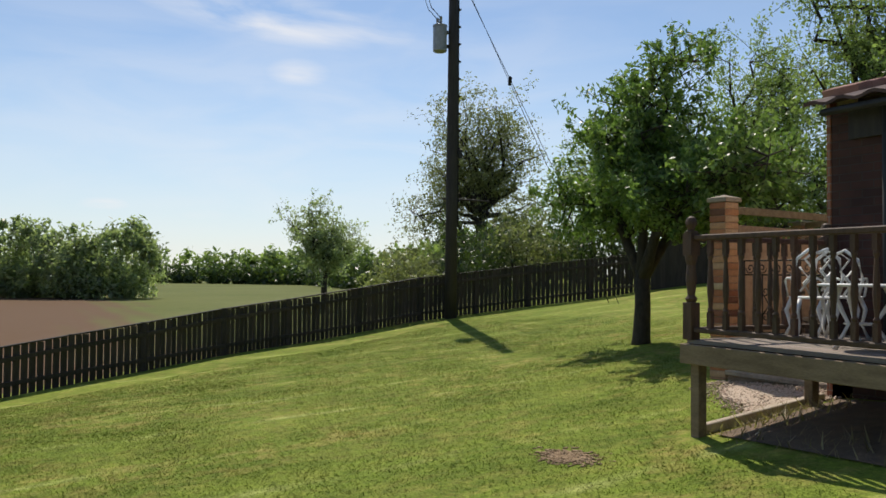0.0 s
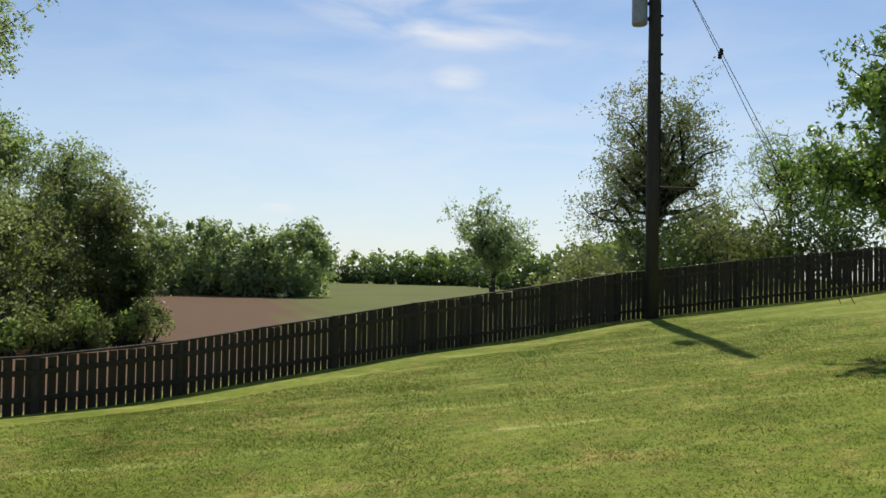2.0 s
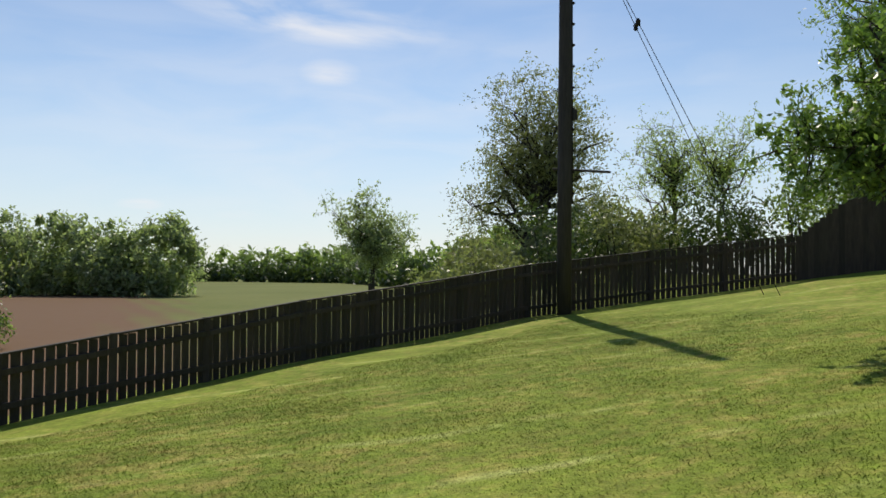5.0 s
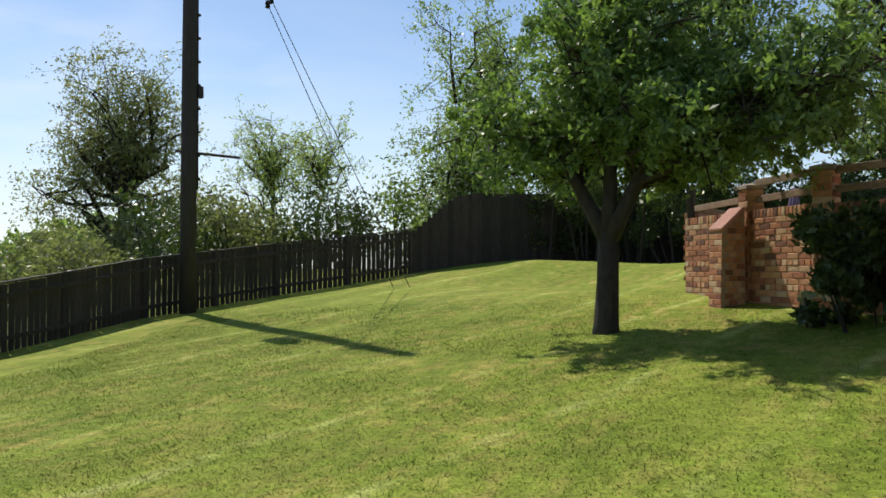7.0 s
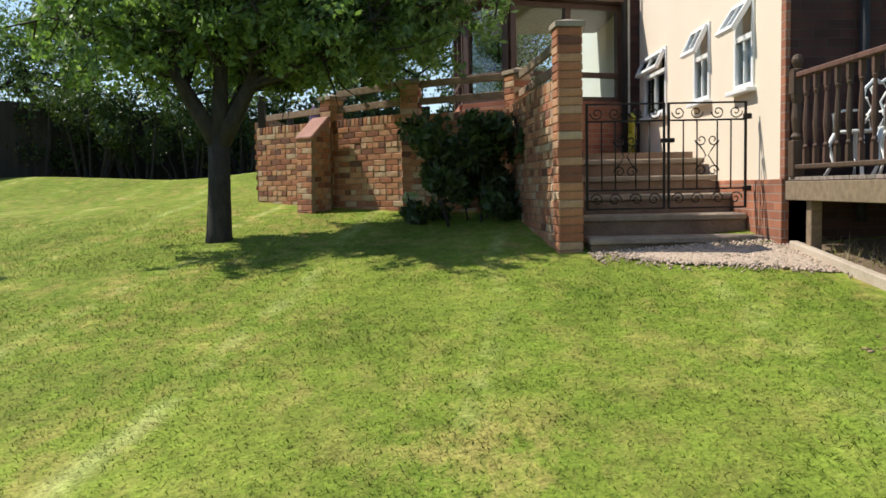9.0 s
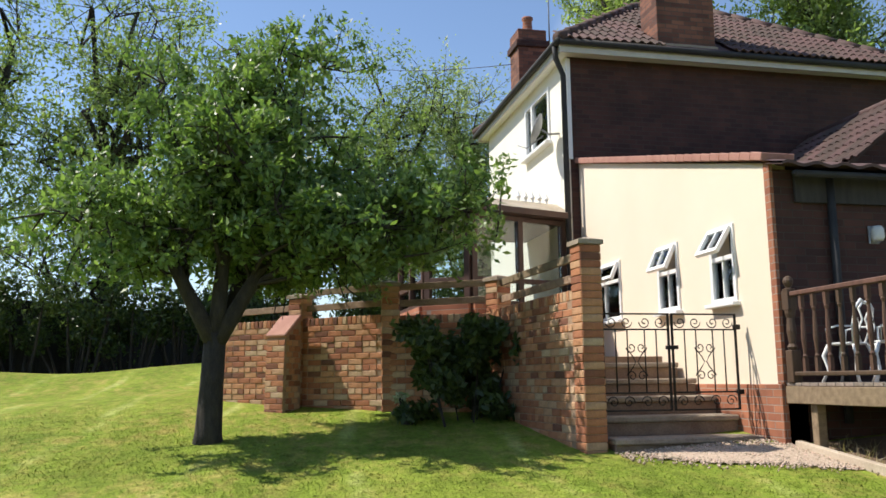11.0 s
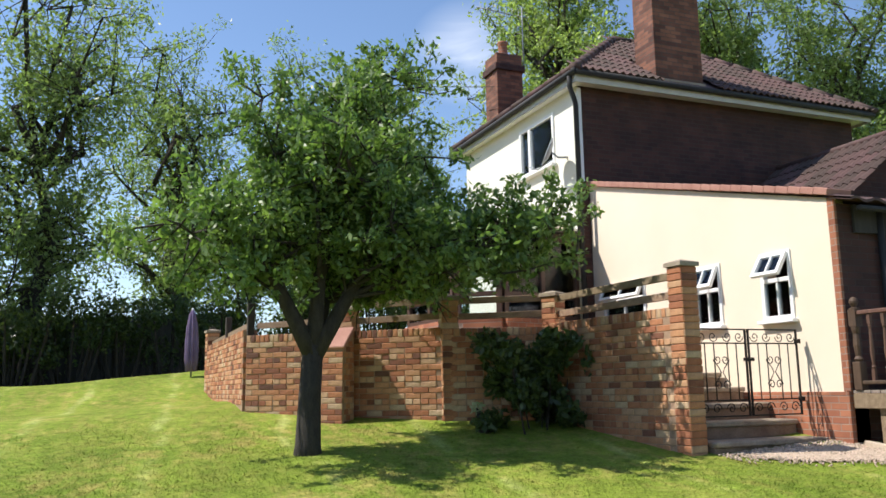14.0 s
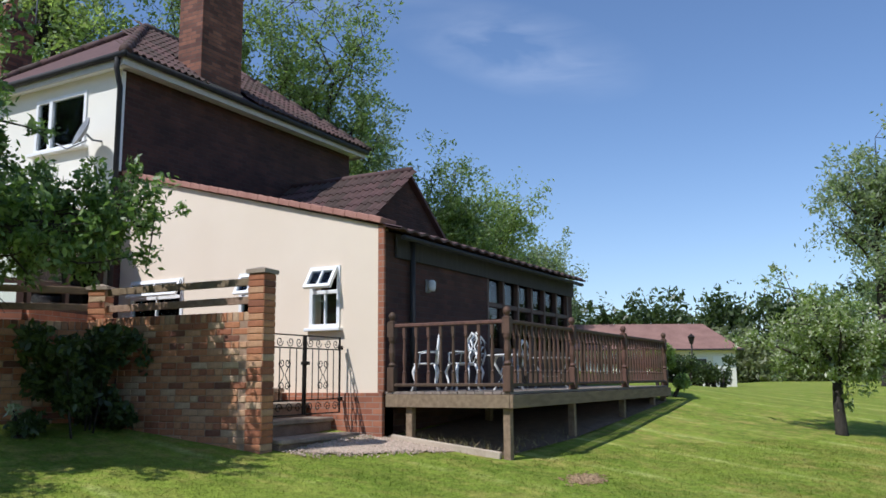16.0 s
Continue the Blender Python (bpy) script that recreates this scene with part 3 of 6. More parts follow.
# verge of the lean-to
for i in range(26):
    y = 0.0 + i * 0.19
    z = 3.15 + 1.25 * (y / 4.95)
    bm = bmesh.new()
    bm_box(bm, -0.07, 0.30, -0.1, 0.1, -0.05, 0.035, pose(0, y + 0.1, z + 0.06 - HZ, 17.0, 0, 0))
    bm_bevel(bm, 0.008)
    part("verge_tile", bm, M_COPING, house)
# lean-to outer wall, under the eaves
cells_wall("wall_outer", M_DARKBRICK, house, ("x", 0.032, 3.0), (0.0, 0.24), 0.2, (3.05, 3.05), [], "dark red brick lean-to wall, its deep shade put into the colour")
box_part("wall_panel", M_BROWN, house, 3.0, 6.6, 0.02, 0.12, 0.2 - HZ, 1.55 - HZ, 0.004, "brown timber panelling")
for i in range(7):
    x = 3.0 + i * 0.59
    box_part("mullion", M_BROWN, house, x, x + 0.07, -0.01, 0.13, 1.55 - HZ, 3.0 - HZ, 0.005)
for z in (1.55, 2.28, 2.93):
    box_part("transom", M_BROWN, house, 3.0, 6.61, 0.0, 0.12, z - HZ, z + 0.07 - HZ, 0.005)
for i in range(6):
    for z0, z1 in ((1.62, 2.28), (2.35, 2.93)):
        x = 3.07 + i * 0.59
        ob = box_part("pane", M_GLASS, house, x, x + 0.52, 0.055, 0.065, z0 - HZ, z1 - HZ, 0)
        ob.visible_shadow = False
# Added sheets behind the lower panes stand in for the garden seen through.
for i in range(6):
    x = 3.09 + i * 0.59
    box_part("tan_sheet", M_GARDENTAN, house, x, x + 0.48, 0.3, 0.31, 1.62 - HZ, (2.2 if i % 2 else 2.25) - HZ, 0, "added tan sheet imitating the garden seen through the glass")
cells_wall("wall_far_end", M_DARKBRICK, house, ("y", 0.0, 4.95), (6.6, 6.84), 0.2, (3.05, 4.38), [])
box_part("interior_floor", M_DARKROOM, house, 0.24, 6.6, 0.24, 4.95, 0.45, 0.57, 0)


def lean_roof():
    bm = bmesh.new()
    n, rows = 120, 2
    grid = []
    for r in range(rows):
        y, z = ((-0.28, 3.06), (4.95, 4.44))[r]
        grid.append([bm.verts.new((-0.04 + 6.95 * i / n, y, z - HZ + 0.018 * math.sin(i / n * 46 * math.pi))) for i in range(n + 1)])
    low = [[bm.verts.new((v.co.x, v.co.y, v.co.z - 0.03)) for v in row] for row in grid]
    for a, b in ((grid[0], grid[1]), (low[0], low[1])):
        for i in range(n):
            bm.faces.new((a[i], a[i + 1], b[i + 1], b[i]))
    for i in range(n):
        bm.faces.new((grid[0][i], grid[0][i + 1], low[0][i + 1], low[0][i]))
    return part("lean_to_roof", bm, M_TILE, house, "corrugated dark tile lean-to roof")


lean_roof()
box_part("gutter", M_PLASTICBLACK, house, 0.1, 6.85, -0.265, -0.19, 2.93 - HZ, 2.99 - HZ, 0.02)
box_part("fascia", M_POLE, house, 0.24, 6.84, -0.05, -0.014, 2.72 - HZ, 3.04 - HZ, 0.003, "deep dark brown eaves board")
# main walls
cells_wall("wall_side", M_DARKBRICK, house, ("x", -0.13, 6.15), (4.96, 5.2), 0.2, (6.14, 6.14), [], "dark red brick upper wall, its deep shade put into the colour")
WIN_U = (5.75, 7.05, 4.98, 5.92)
cells_wall("wall_white", M_WHITEWALL, house, ("y", 4.97, 9.62), (-0.16, 0.10), 0.2, (6.14, 6.14), [WIN_U], "sunlit off-white rendered house wall")
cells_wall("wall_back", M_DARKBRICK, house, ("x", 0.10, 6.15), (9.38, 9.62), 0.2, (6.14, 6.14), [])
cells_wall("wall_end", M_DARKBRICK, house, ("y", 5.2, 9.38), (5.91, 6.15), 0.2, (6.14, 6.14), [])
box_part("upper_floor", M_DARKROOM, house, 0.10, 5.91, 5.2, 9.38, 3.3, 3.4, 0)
# eaves
for nm, b in (("soffit", (-0.33, 6.35, 4.70, 9.82, 6.142, 6.16)),):
    box_part(nm, M_WHITE, house, b[0], b[1], b[2], b[3], b[4] - HZ, b[5] - HZ, 0)
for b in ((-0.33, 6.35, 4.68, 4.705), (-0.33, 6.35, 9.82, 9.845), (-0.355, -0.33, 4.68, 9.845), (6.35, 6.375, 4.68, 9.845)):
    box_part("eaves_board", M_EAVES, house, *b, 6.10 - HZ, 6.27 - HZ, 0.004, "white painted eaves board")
tube_part("eaves_gutter", M_PLASTICBLACK, house, [(-0.38, 4.63, 6.26 - HZ), (6.4, 4.63, 6.23 - HZ)], 0.055)
tube_part("eaves_gutter", M_PLASTICBLACK, house, [(-0.40, 4.6, 6.26 - HZ), (-0.40, 9.9, 6.23 - HZ)], 0.055)
tube_part("downpipe", M_PLASTICBLACK, house, [(-0.40, 4.78, 6.22 - HZ), (-0.38, 4.82, 6.05 - HZ), (-0.23, 4.90, 5.80 - HZ), (-0.22, 4.90, 0.9 - HZ)], 0.045, 10, "black plastic downpipe at the house corner")
box_part("corner_trim", M_WHITE, house, -0.17, -0.10, 4.925, 4.955, 4.45 - HZ, 6.10 - HZ, 0.003, "white strip at the brick corner")

RIDGE_Z, RIDGE_Y, HIP0, HIP1 = 8.20, 7.23, 2.20, 3.85


def roof_slab():
    bm = bmesh.new()
    lo = [bm.verts.new(v) for v in ((-0.40, 4.62, 6.28 - HZ), (6.45, 4.62, 6.28 - HZ), (6.45, 9.9, 6.28 - HZ), (-0.40, 9.9, 6.28 - HZ))]
    hi = [bm.verts.new((HIP0, RIDGE_Y, RIDGE_Z - HZ)), bm.verts.new((HIP1, RIDGE_Y, RIDGE_Z - HZ))]
    for f in ((lo[0], lo[1], hi[1], hi[0]), (lo[2], lo[3], hi[0], hi[1]), (lo[3], lo[0], hi[0]), (lo[1], lo[2], hi[1]), lo[::-1]):
        bm.faces.new(f)
    return part("roof", bm, M_TILE, house, "dark red-brown tiled hip roof")


roof = roof_slab()


def pantile_mesh():
    """One single-roll tile, 0.30 wide and 0.34 long, lying along +y up the slope."""
    bm = bmesh.new()
    n = 12
    prof = []
    for i in range(n + 1):
        u = i / n
        prof.append((u * 0.3, 0.012 + 0.020 * math.sin(4 * math.pi * u)))
    rows = []
    for y, lift in ((0.0, 0.022), (0.36, 0.0)):
        rows.append([bm.verts.new((x, y, z + lift)) for x, z in prof])
    front = [bm.verts.new((x, 0.0, z)) for x, z in prof]
    for i in range(n):
        bm.faces.new((rows[0][i], rows[0][i + 1], rows[1][i + 1], rows[1][i]))
        bm.faces.new((front[i], front[i + 1], rows[0][i + 1], rows[0][i]))
    return mesh_of("tile", bm, M_TILE)


TILE = pantile_mesh()


def lay_tiles(parent, origin, along, up, inside, width, length):
    """Courses of tiles over a slope; inside(u, v) says where the slope is."""
    along, up = Vector(along).normalized(), Vector(up).normalized()
    nrm = along.cross(up)
    rot = Matrix((along, up, nrm)).transposed().to_4x4()
    made = 0
    for r in range(int(length / 0.31) + 1):
        for c in range(int(width / 0.3) + 1):
            u, v = c * 0.3, r * 0.31
            if inside(u + 0.15, v + 0.12):
                ob = new("tile", TILE)
                ob.parent = parent
                ob.matrix_parent_inverse = parent.matrix_world.inverted() if parent.parent is None else Matrix()
                ob.matrix_basis = Matrix.Translation(Vector(origin) + along * u + up * v + nrm * 0.012) @ rot
                made += 1
    return made


def gable_dormer():
    """The small tiled gable that stands on the lean-to roof."""
    ap, zx, z0, half, y0, y1 = 4.16, 5.0, 3.80, 1.55, 2.13, 4.94
    bm = bmesh.new()
    vs = [bm.verts.new((x, y, z - HZ)) for y in (y0 + 0.1, y1) for x, z in ((ap - half + 0.1, z0), (ap + half - 0.1, z0), (ap, zx - 0.12))]
    for f in ((0, 1, 2), (3, 5, 4), (0, 2, 5, 3), (1, 4, 5, 2), (0, 3, 4, 1)):
        bm.faces.new([vs[i] for i in f])
    part("gable_wall", bm, M_DARKBRICK, house, "dark brick gable over the lean-to, darkened in colour for shade")
    run = math.hypot(half, zx - z0)
    for s in (-1, 1):
        bm = bmesh.new()
        a = [(ap, y0, zx), (ap, y1, zx), (ap + s * half, y1, z0), (ap + s * half, y0, z0)]
        up = [bm.verts.new((x, y, z - HZ)) for x, y, z in a]
        dn = [bm.verts.new((x, y, z - HZ - 0.07)) for x, y, z in a]
        bm.faces.new(up), bm.faces.new(dn[::-1])
        for i in range(4):
            bm.faces.new((up[i], up[(i + 1) % 4], dn[(i + 1) % 4], dn[i]))
        slope = part("gable_roof", bm, M_TILE, house, "weathered red tiled gable slope")
    tube_part("ridge_tile", M_TILE, house, [(ap, y0 - 0.03, zx - HZ + 0.02), (ap, y1, zx - HZ + 0.02)], 0.07, 8)
    return ap, zx, z0, half, y0, y1, run


GABLE = gable_dormer()


def chimney(name, x0, x1, y0, y1, z0, z1, label, pots):
    ob = thing(name, (0, 0, z0), label, "chimney")
    box_part("chimney_shaft", M_STACK, ob, x0, x1, y0, y1, 0, z1 - z0, 0.008)
    box_part("corbel", M_DARKBRICK, ob, x0 - 0.05, x1 + 0.05, y0 - 0.05, y1 + 0.05, z1 - z0 - 0.4, z1 - z0 - 0.25, 0.01)
    box_part("flashing", M_CAPSTONE, ob, x0 - 0.03, x1 + 0.03, y0 - 0.03, y1 + 0.03, 0.10, 0.26, 0.01, "grey mortar flaunching at the roof")
    for px, py in pots:
        bm = bmesh.new()
        bm_lathe(bm, [(0.13, 0), (0.14, 0.05), (0.11, 0.1), (0.10, 0.3), (0.125, 0.34), (0.12, 0.38)], 12, (px, py, z1 - z0))
        part("chimney_pot", bm, M_PLINTH, ob, "terracotta pot", smooth=True)
    return ob


chimney("chimney", 1.37, 2.40, 4.78, 5.36, 6.16, 9.4, "tall brown brick chimney stack above the eaves", [(1.7, 5.2), (2.1, 5.2)])
ch2 = chimney("chimney", 0.35, 0.98, 9.0, 9.6, 6.55, 8.40, "red brick chimney stack with clay pot and aerial", [(0.66, 9.3)])
tube_part("aerial_mast", M_GREYMETAL, ch2, [(1.1, 9.15, 1.6), (1.1, 9.15, 3.1)], 0.015, 6, "thin metal aerial mast")
tube_part("aerial_boom", M_GREYMETAL, ch2, [(1.25, 9.15, 2.85), (0.05, 9.35, 3.02)], 0.012, 6)
for i in range(7):
    x = 0.1 + i * 0.16
    tube_part("aerial_rod", M_GREYMETAL, ch2, [(x, 9.2, 2.75), (x + 0.02, 9.3, 3.12)], 0.006, 5)


# ---- windows of the house ----
def casement(name, plane_x, y0, y1, z0, z1, tilt, split, label, share=0.42):
    """A white window in a wall facing -x, its top sash hinged at the head and pushed out."""
    ob = thing(name, (plane_x, (y0 + y1) / 2, z0), label, "window", kind="structure")
    w, h = y1 - y0, z1 - z0
    top = h * share if split else 0.0

    def frame_of(nm, parent, a0, a1, b0, b1, t, m=Matrix(), d0=-0.02, d1=0.05):
        bm = bmesh.new()
        for s in ((a0, a1, b0, b0 + t), (a0, a1, b1 - t, b1), (a0, a0 + t, b0 + t, b1 - t), (a1 - t, a1, b0 + t, b1 - t)):
            bm_box(bm, d0, d1, s[0], s[1], s[2], s[3], m)
        return part(nm, bm, M_WHITE, parent)

    frame_of("window_frame", ob, -w / 2, w / 2, 0, h, 0.05)
    box_part("window_sill", M_WHITE, ob, -0.09, 0.03, -w / 2 - 0.04, w / 2 + 0.04, -0.045, -0.003, 0.006)
    lower = h - top
    if split:
        box_part("transom", M_WHITE, ob, -0.022, 0.05, -w / 2 + 0.05, w / 2 - 0.05, lower - 0.025, lower + 0.025, 0.003)
    g = box_part("pane", M_GLASS, ob, 0.01, 0.018, -w / 2 + 0.05, w / 2 - 0.05, 0.05, lower - 0.025, 0)
    g.visible_shadow = False
    box_part("glazing_bar", M_WHITE, ob, -0.012, 0.03, -0.012, 0.012, 0.05, lower - 0.025, 0.002)
    if split:
        m = pose(-0.03, 0, h - 0.03, 0, tilt, 0)
        s = frame_of("open_sash", ob, -w / 2 + 0.03, w / 2 - 0.03, -top + 0.03, 0.0, 0.045, m, -0.02, 0.025)
        tagged(s, "top sash pushed open")
        bm = bmesh.new()
        bm_box(bm, 0.0, 0.006, -w / 2 + 0.07, w / 2 - 0.07, -top + 0.07, -0.04, m)
        g = part("sash_pane", bm, M_GLASS, s)
        g.visible_shadow = False
        bm = bmesh.new()
        bm_box(bm, -0.015, 0.02, -0.011, 0.011, -top + 0.07, -0.04, m)
        part("sash_bar", bm, M_WHITE, s)
    return ob


casement("window_1", 0.0, *WIN_B, 32, True, "white plastic window with its top sash pushed open")
casement("window_2", 0.0, *WIN_A, 26, True, "white plastic window with its top sash pushed open")
casement("window_3", 0.0, *WIN_C, 24, True, "wide white window with top light pushed open", 0.34)


def upper_window():
    y0, y1, z0, z1 = WIN_U
    ob = thing("window_4", (-0.16, (y0 + y1) / 2, z0), "large white upstairs window in the rendered wall", "window", kind="structure")
    w, h = y1 - y0, z1 - z0
    bm = bmesh.new()
    for s in ((-w / 2, w / 2, 0, 0.06), (-w / 2, w / 2, h - 0.06, h), (-w / 2, -w / 2 + 0.06, 0.06, h - 0.06), (w / 2 - 0.06, w / 2, 0.06, h - 0.06), (0.22, 0.30, 0.06, h - 0.06)):
        bm_box(bm, -0.03, 0.06, *s)
    part("window_frame", bm, M_WHITE, ob)
    box_part("window_sill", M_WHITE, ob, -0.12, 0.02, -w / 2 - 0.06, w / 2 + 0.06, -0.06, -0.004, 0.006)
    for a, b in ((-w / 2 + 0.06, 0.22), (0.30, w / 2 - 0.06)):
        g = box_part("pane", M_GLASS, ob, 0.012, 0.02, a, b, 0.06, h - 0.06, 0)
        g.visible_shadow = False


upper_window()


def dish(at):
    ob = thing("satellite_dish", at, "grey satellite dish bracketed to the rendered wall", "satellite dish")
    bm = bmesh.new()
    rings = [(0.02, 0.0), (0.12, 0.012), (0.20, 0.04), (0.25, 0.07), (0.25, 0.08), (0.19, 0.055), (0.02, 0.02)]
    m = pose(-0.32, 0, 0.05, 0, -68, -22)
    vs = [[bm.verts.new(m @ Vector((r * math.cos(a), r * math.sin(a) * 1.1, z))) for a in (k * math.pi / 10 for k in range(20))] for r, z in rings]
    for a, b in zip(vs, vs[1:]):
        for k in range(20):
            bm.faces.new((a[k], a[(k + 1) % 20], b[(k + 1) % 20], b[k]))
    part("reflector", bm, M_GREYMETAL, ob, smooth=True)
    tube_part("bracket", M_GREYMETAL, ob, [(0, 0, 0), (-0.18, 0, -0.02), (-0.3, 0, 0.05)], 0.018, 8)
    tube_part("feed_arm", M_GREYMETAL, ob, [(-0.28, 0, -0.05), (-0.5, 0.18, -0.22), (-0.62, 0.28, -0.15)], 0.012, 6)
    return ob


dish((-0.16, 5.35, 4.98))


# ---- glazed porch on the terrace ----
def porch():
    ob = thing("porch", (-0.9, 6.3, 1.3), "brown timber glazed porch with brick base and pale roof", "porch")
    plan = [(0.68, -1.18), (-0.97, -1.72), (-1.55, -1.25), (-1.62, 0.6)]
    z0, z1, zr = 0.0, 0.82, 2.18
    for a, b in zip(plan, plan[1:]):
        a, b = Vector((*a, 0)), Vector((*b, 0))
        d = b - a
        ln = d.length
        m = Matrix.Translation(a) @ pose(0, 0, 0, 0, 0, math.degrees(math.atan2(d.y, d.x)))
        box_part("dwarf_wall", M_PLINTH, ob, 0.0, ln, -0.1, 0.1, z0 - 0.2, z1, 0.004, m=m)
        n = 2 if ln > 1.5 else 1
        for i in range(n + 1):
            x = i * (ln - 0.09) / n
            box_part("post", M_BROWN, ob, x, x + 0.09, -0.05, 0.05, z1, zr, 0.005, m=m)
        for zz in (z1, z1 + 0.34, zr - 0.08):
            box_part("rail", M_BROWN, ob, 0.0, ln, -0.045, 0.045, zz, zz + 0.07, 0.004, m=m)
        for i in range(n):
            x = i * (ln - 0.09) / n + 0.09
            g = box_part("pane", M_GLASS, ob, x, x + (ln - 0.09) / n - 0.09, -0.006, 0.006, z1 + 0.07, zr - 0.08, 0, m=m)
            g.visible_shadow = False
    bm = bmesh.new()
    lo = [(0.72, -1.42), (-1.02, -2.0), (-1.85, -1.35), (-1.9, 0.9), (0.72, 0.9)]
    hi = [(0.72, -0.75), (-0.65, -1.15), (-1.15, -0.75), (-1.2, 0.9), (0.72, 0.9)]
    v0 = [bm.verts.new((x, y, zr)) for x, y in lo]
    v1 = [bm.verts.new((x, y, zr + 0.09)) for x, y in lo]
    v2 = [bm.verts.new((x, y, zr + 0.36)) for x, y in hi]
    for i in range(4):
        bm.faces.new((v1[i], v1[i + 1], v2[i + 1], v2[i]))
    bm.faces.new(v2), bm.faces.new(v1[::-1])
    edge = bmesh.new()
    w0, w1 = [edge.verts.new((x, y, zr)) for x, y in lo], [edge.verts.new((x, y, zr + 0.088)) for x, y in lo]
    for i in range(4):
        edge.faces.new((w0[i], w0[i + 1], w1[i + 1], w1[i]))
    edge.faces.new(w0[::-1])
    part("porch_fascia", edge, M_BROWN, ob, "dark brown eaves board")
    for v in v0:
        bm.verts.remove(v)
    part("porch_roof", bm, M_PORCHROOF, ob, "pale weathered porch roof")
    for i in range(5):
        bm = bmesh.new()
        x = 0.55 - i * 0.13
        bm_lathe(bm, [(0.02, 0), (0.02, 0.06), (0.045, 0.1), (0.02, 0.14), (0.005, 0.19)], 6, (x, -0.72 + 0.29 * (x - 0.72), zr + 0.34))
        part("cresting", bm, M_WHITEIRON, ob, "small pale roof cresting")
    return ob


porch()
# ---- terrace, steps ----
bm = bmesh.new()
terr = [(-0.05, 2.35), (-1.6, 2.35), (-1.75, 3.0), (-3.1, 3.65), (-5.2, 5.7), (-5.2, 10.4), (-0.05, 10.4)]
lo, hi = [bm.verts.new((x, y, 0.3)) for x, y in terr], [bm.verts.new((x, y, 1.30)) for x, y in terr]
bm.faces.new(hi), bm.faces.new(lo[::-1])
for i in range(len(terr)):
    bm.faces.new((lo[i], lo[(i + 1) % len(terr)], hi[(i + 1) % len(terr)], hi[i]))
tagged(part("terrace", bm, M_STONE), "raised paved terrace behind the garden wall", "terrace", kind="structure")
stairs = thing("garden_steps", (-0.8, 0.4, 0.3), "weathered stone garden steps up to the terrace", "steps", kind="structure")
for i in range(5):
    y, z = 0.32 + i * 0.41, 0.48 + i * 0.185
    box_part("riser", M_STONE, stairs, -0.76, 0.76, y - 0.36, 2.35 - 0.4, -0.3 if i == 0 else z - 0.3 - 0.19, z - 0.3 - 0.06, 0.005)
    box_part("tread", M_CAPSTONE, stairs, -0.77, 0.76, y - 0.40, y + 0.03, z - 0.3 - 0.057, z - 0.3, 0.012)

# ---- garden walls ----
def brick_mesh(w, h=0.066, d=0.10):
    bm = bmesh.new()
    bm_box(bm, -w / 2, w / 2, -d / 2, d / 2, -h / 2, h / 2)
    rng = random.Random(int(w * 1000))
    bm_bevel(bm, 0.006)
    for v in bm.verts:
        v.co += Vector((rng.uniform(-1, 1) * 0.003, rng.uniform(-1, 1) * 0.003, rng.uniform(-1, 1) * 0.002))
    return mesh_of("brick", bm, M_BRICK)


BRICK_L, BRICK_H, BRICK_E = brick_mesh(0.213), brick_mesh(0.102), brick_mesh(0.066, 0.10)
LATER = []  # pieces of walls and roofs, laid at the end of the build


def garden_wall(p, q, z0, z1, label, soldier=True):
    """A retaining wall from p to q in bonded brick, with a header course on top."""
    p, q = Vector((*p, 0)), Vector((*q, 0))
    d = q - p
    ob = thing("garden_wall", (p.x, p.y, z0), label, "garden wall", "garden walls round the terrace", rz=math.degrees(math.atan2(d.y, d.x)))
    h = z1 - z0
    box_part("wall_core", M_MORTAR, ob, 0, d.length, -0.10, 0.10, -0.3, h - 0.006, 0.003, "lime mortar core")
    LATER.append((ob, d.length, h, soldier))
    return ob


def lay_wall(ob, length, h, soldier):
    rng = random.Random(int(length * 977))
    rows = int((h - (0.105 if soldier else 0)) / 0.075)
    sides = (-0.058, 0.058)
    for r in range(-1, rows):
        z = h - (0.105 if soldier else 0) - (r + 1) * 0.075 + 0.0375 if r >= 0 else None
        if r < 0:
            continue
        x = -0.1 if r % 2 else 0.0
        while x < length - 0.05:
            w = 0.225
            me = BRICK_L
            if (r % 4) == 3 or x < 0:
                w, me = 0.1125, BRICK_H
                if x < 0:
                    x = 0.0
            if x + w > length + 0.06:
                break
            b = new("brick", me)
            b.parent = ob
            b.location = (x + w / 2, sides[0] + rng.uniform(-0.006, 0.004), z)
            b.rotation_euler = (0, rng.uniform(-0.012, 0.012), rng.uniform(-0.02, 0.02))
            x += w
    if soldier:
        n = int(length / 0.075)
        for i in range(n):
            b = new("brick", BRICK_E)
            b.parent = ob
            b.location = ((i + 0.5) * length / n, -0.056 + rng.uniform(-0.006, 0.004), h - 0.052)
            b.rotation_euler = (0, rng.uniform(-0.03, 0.03), 0)


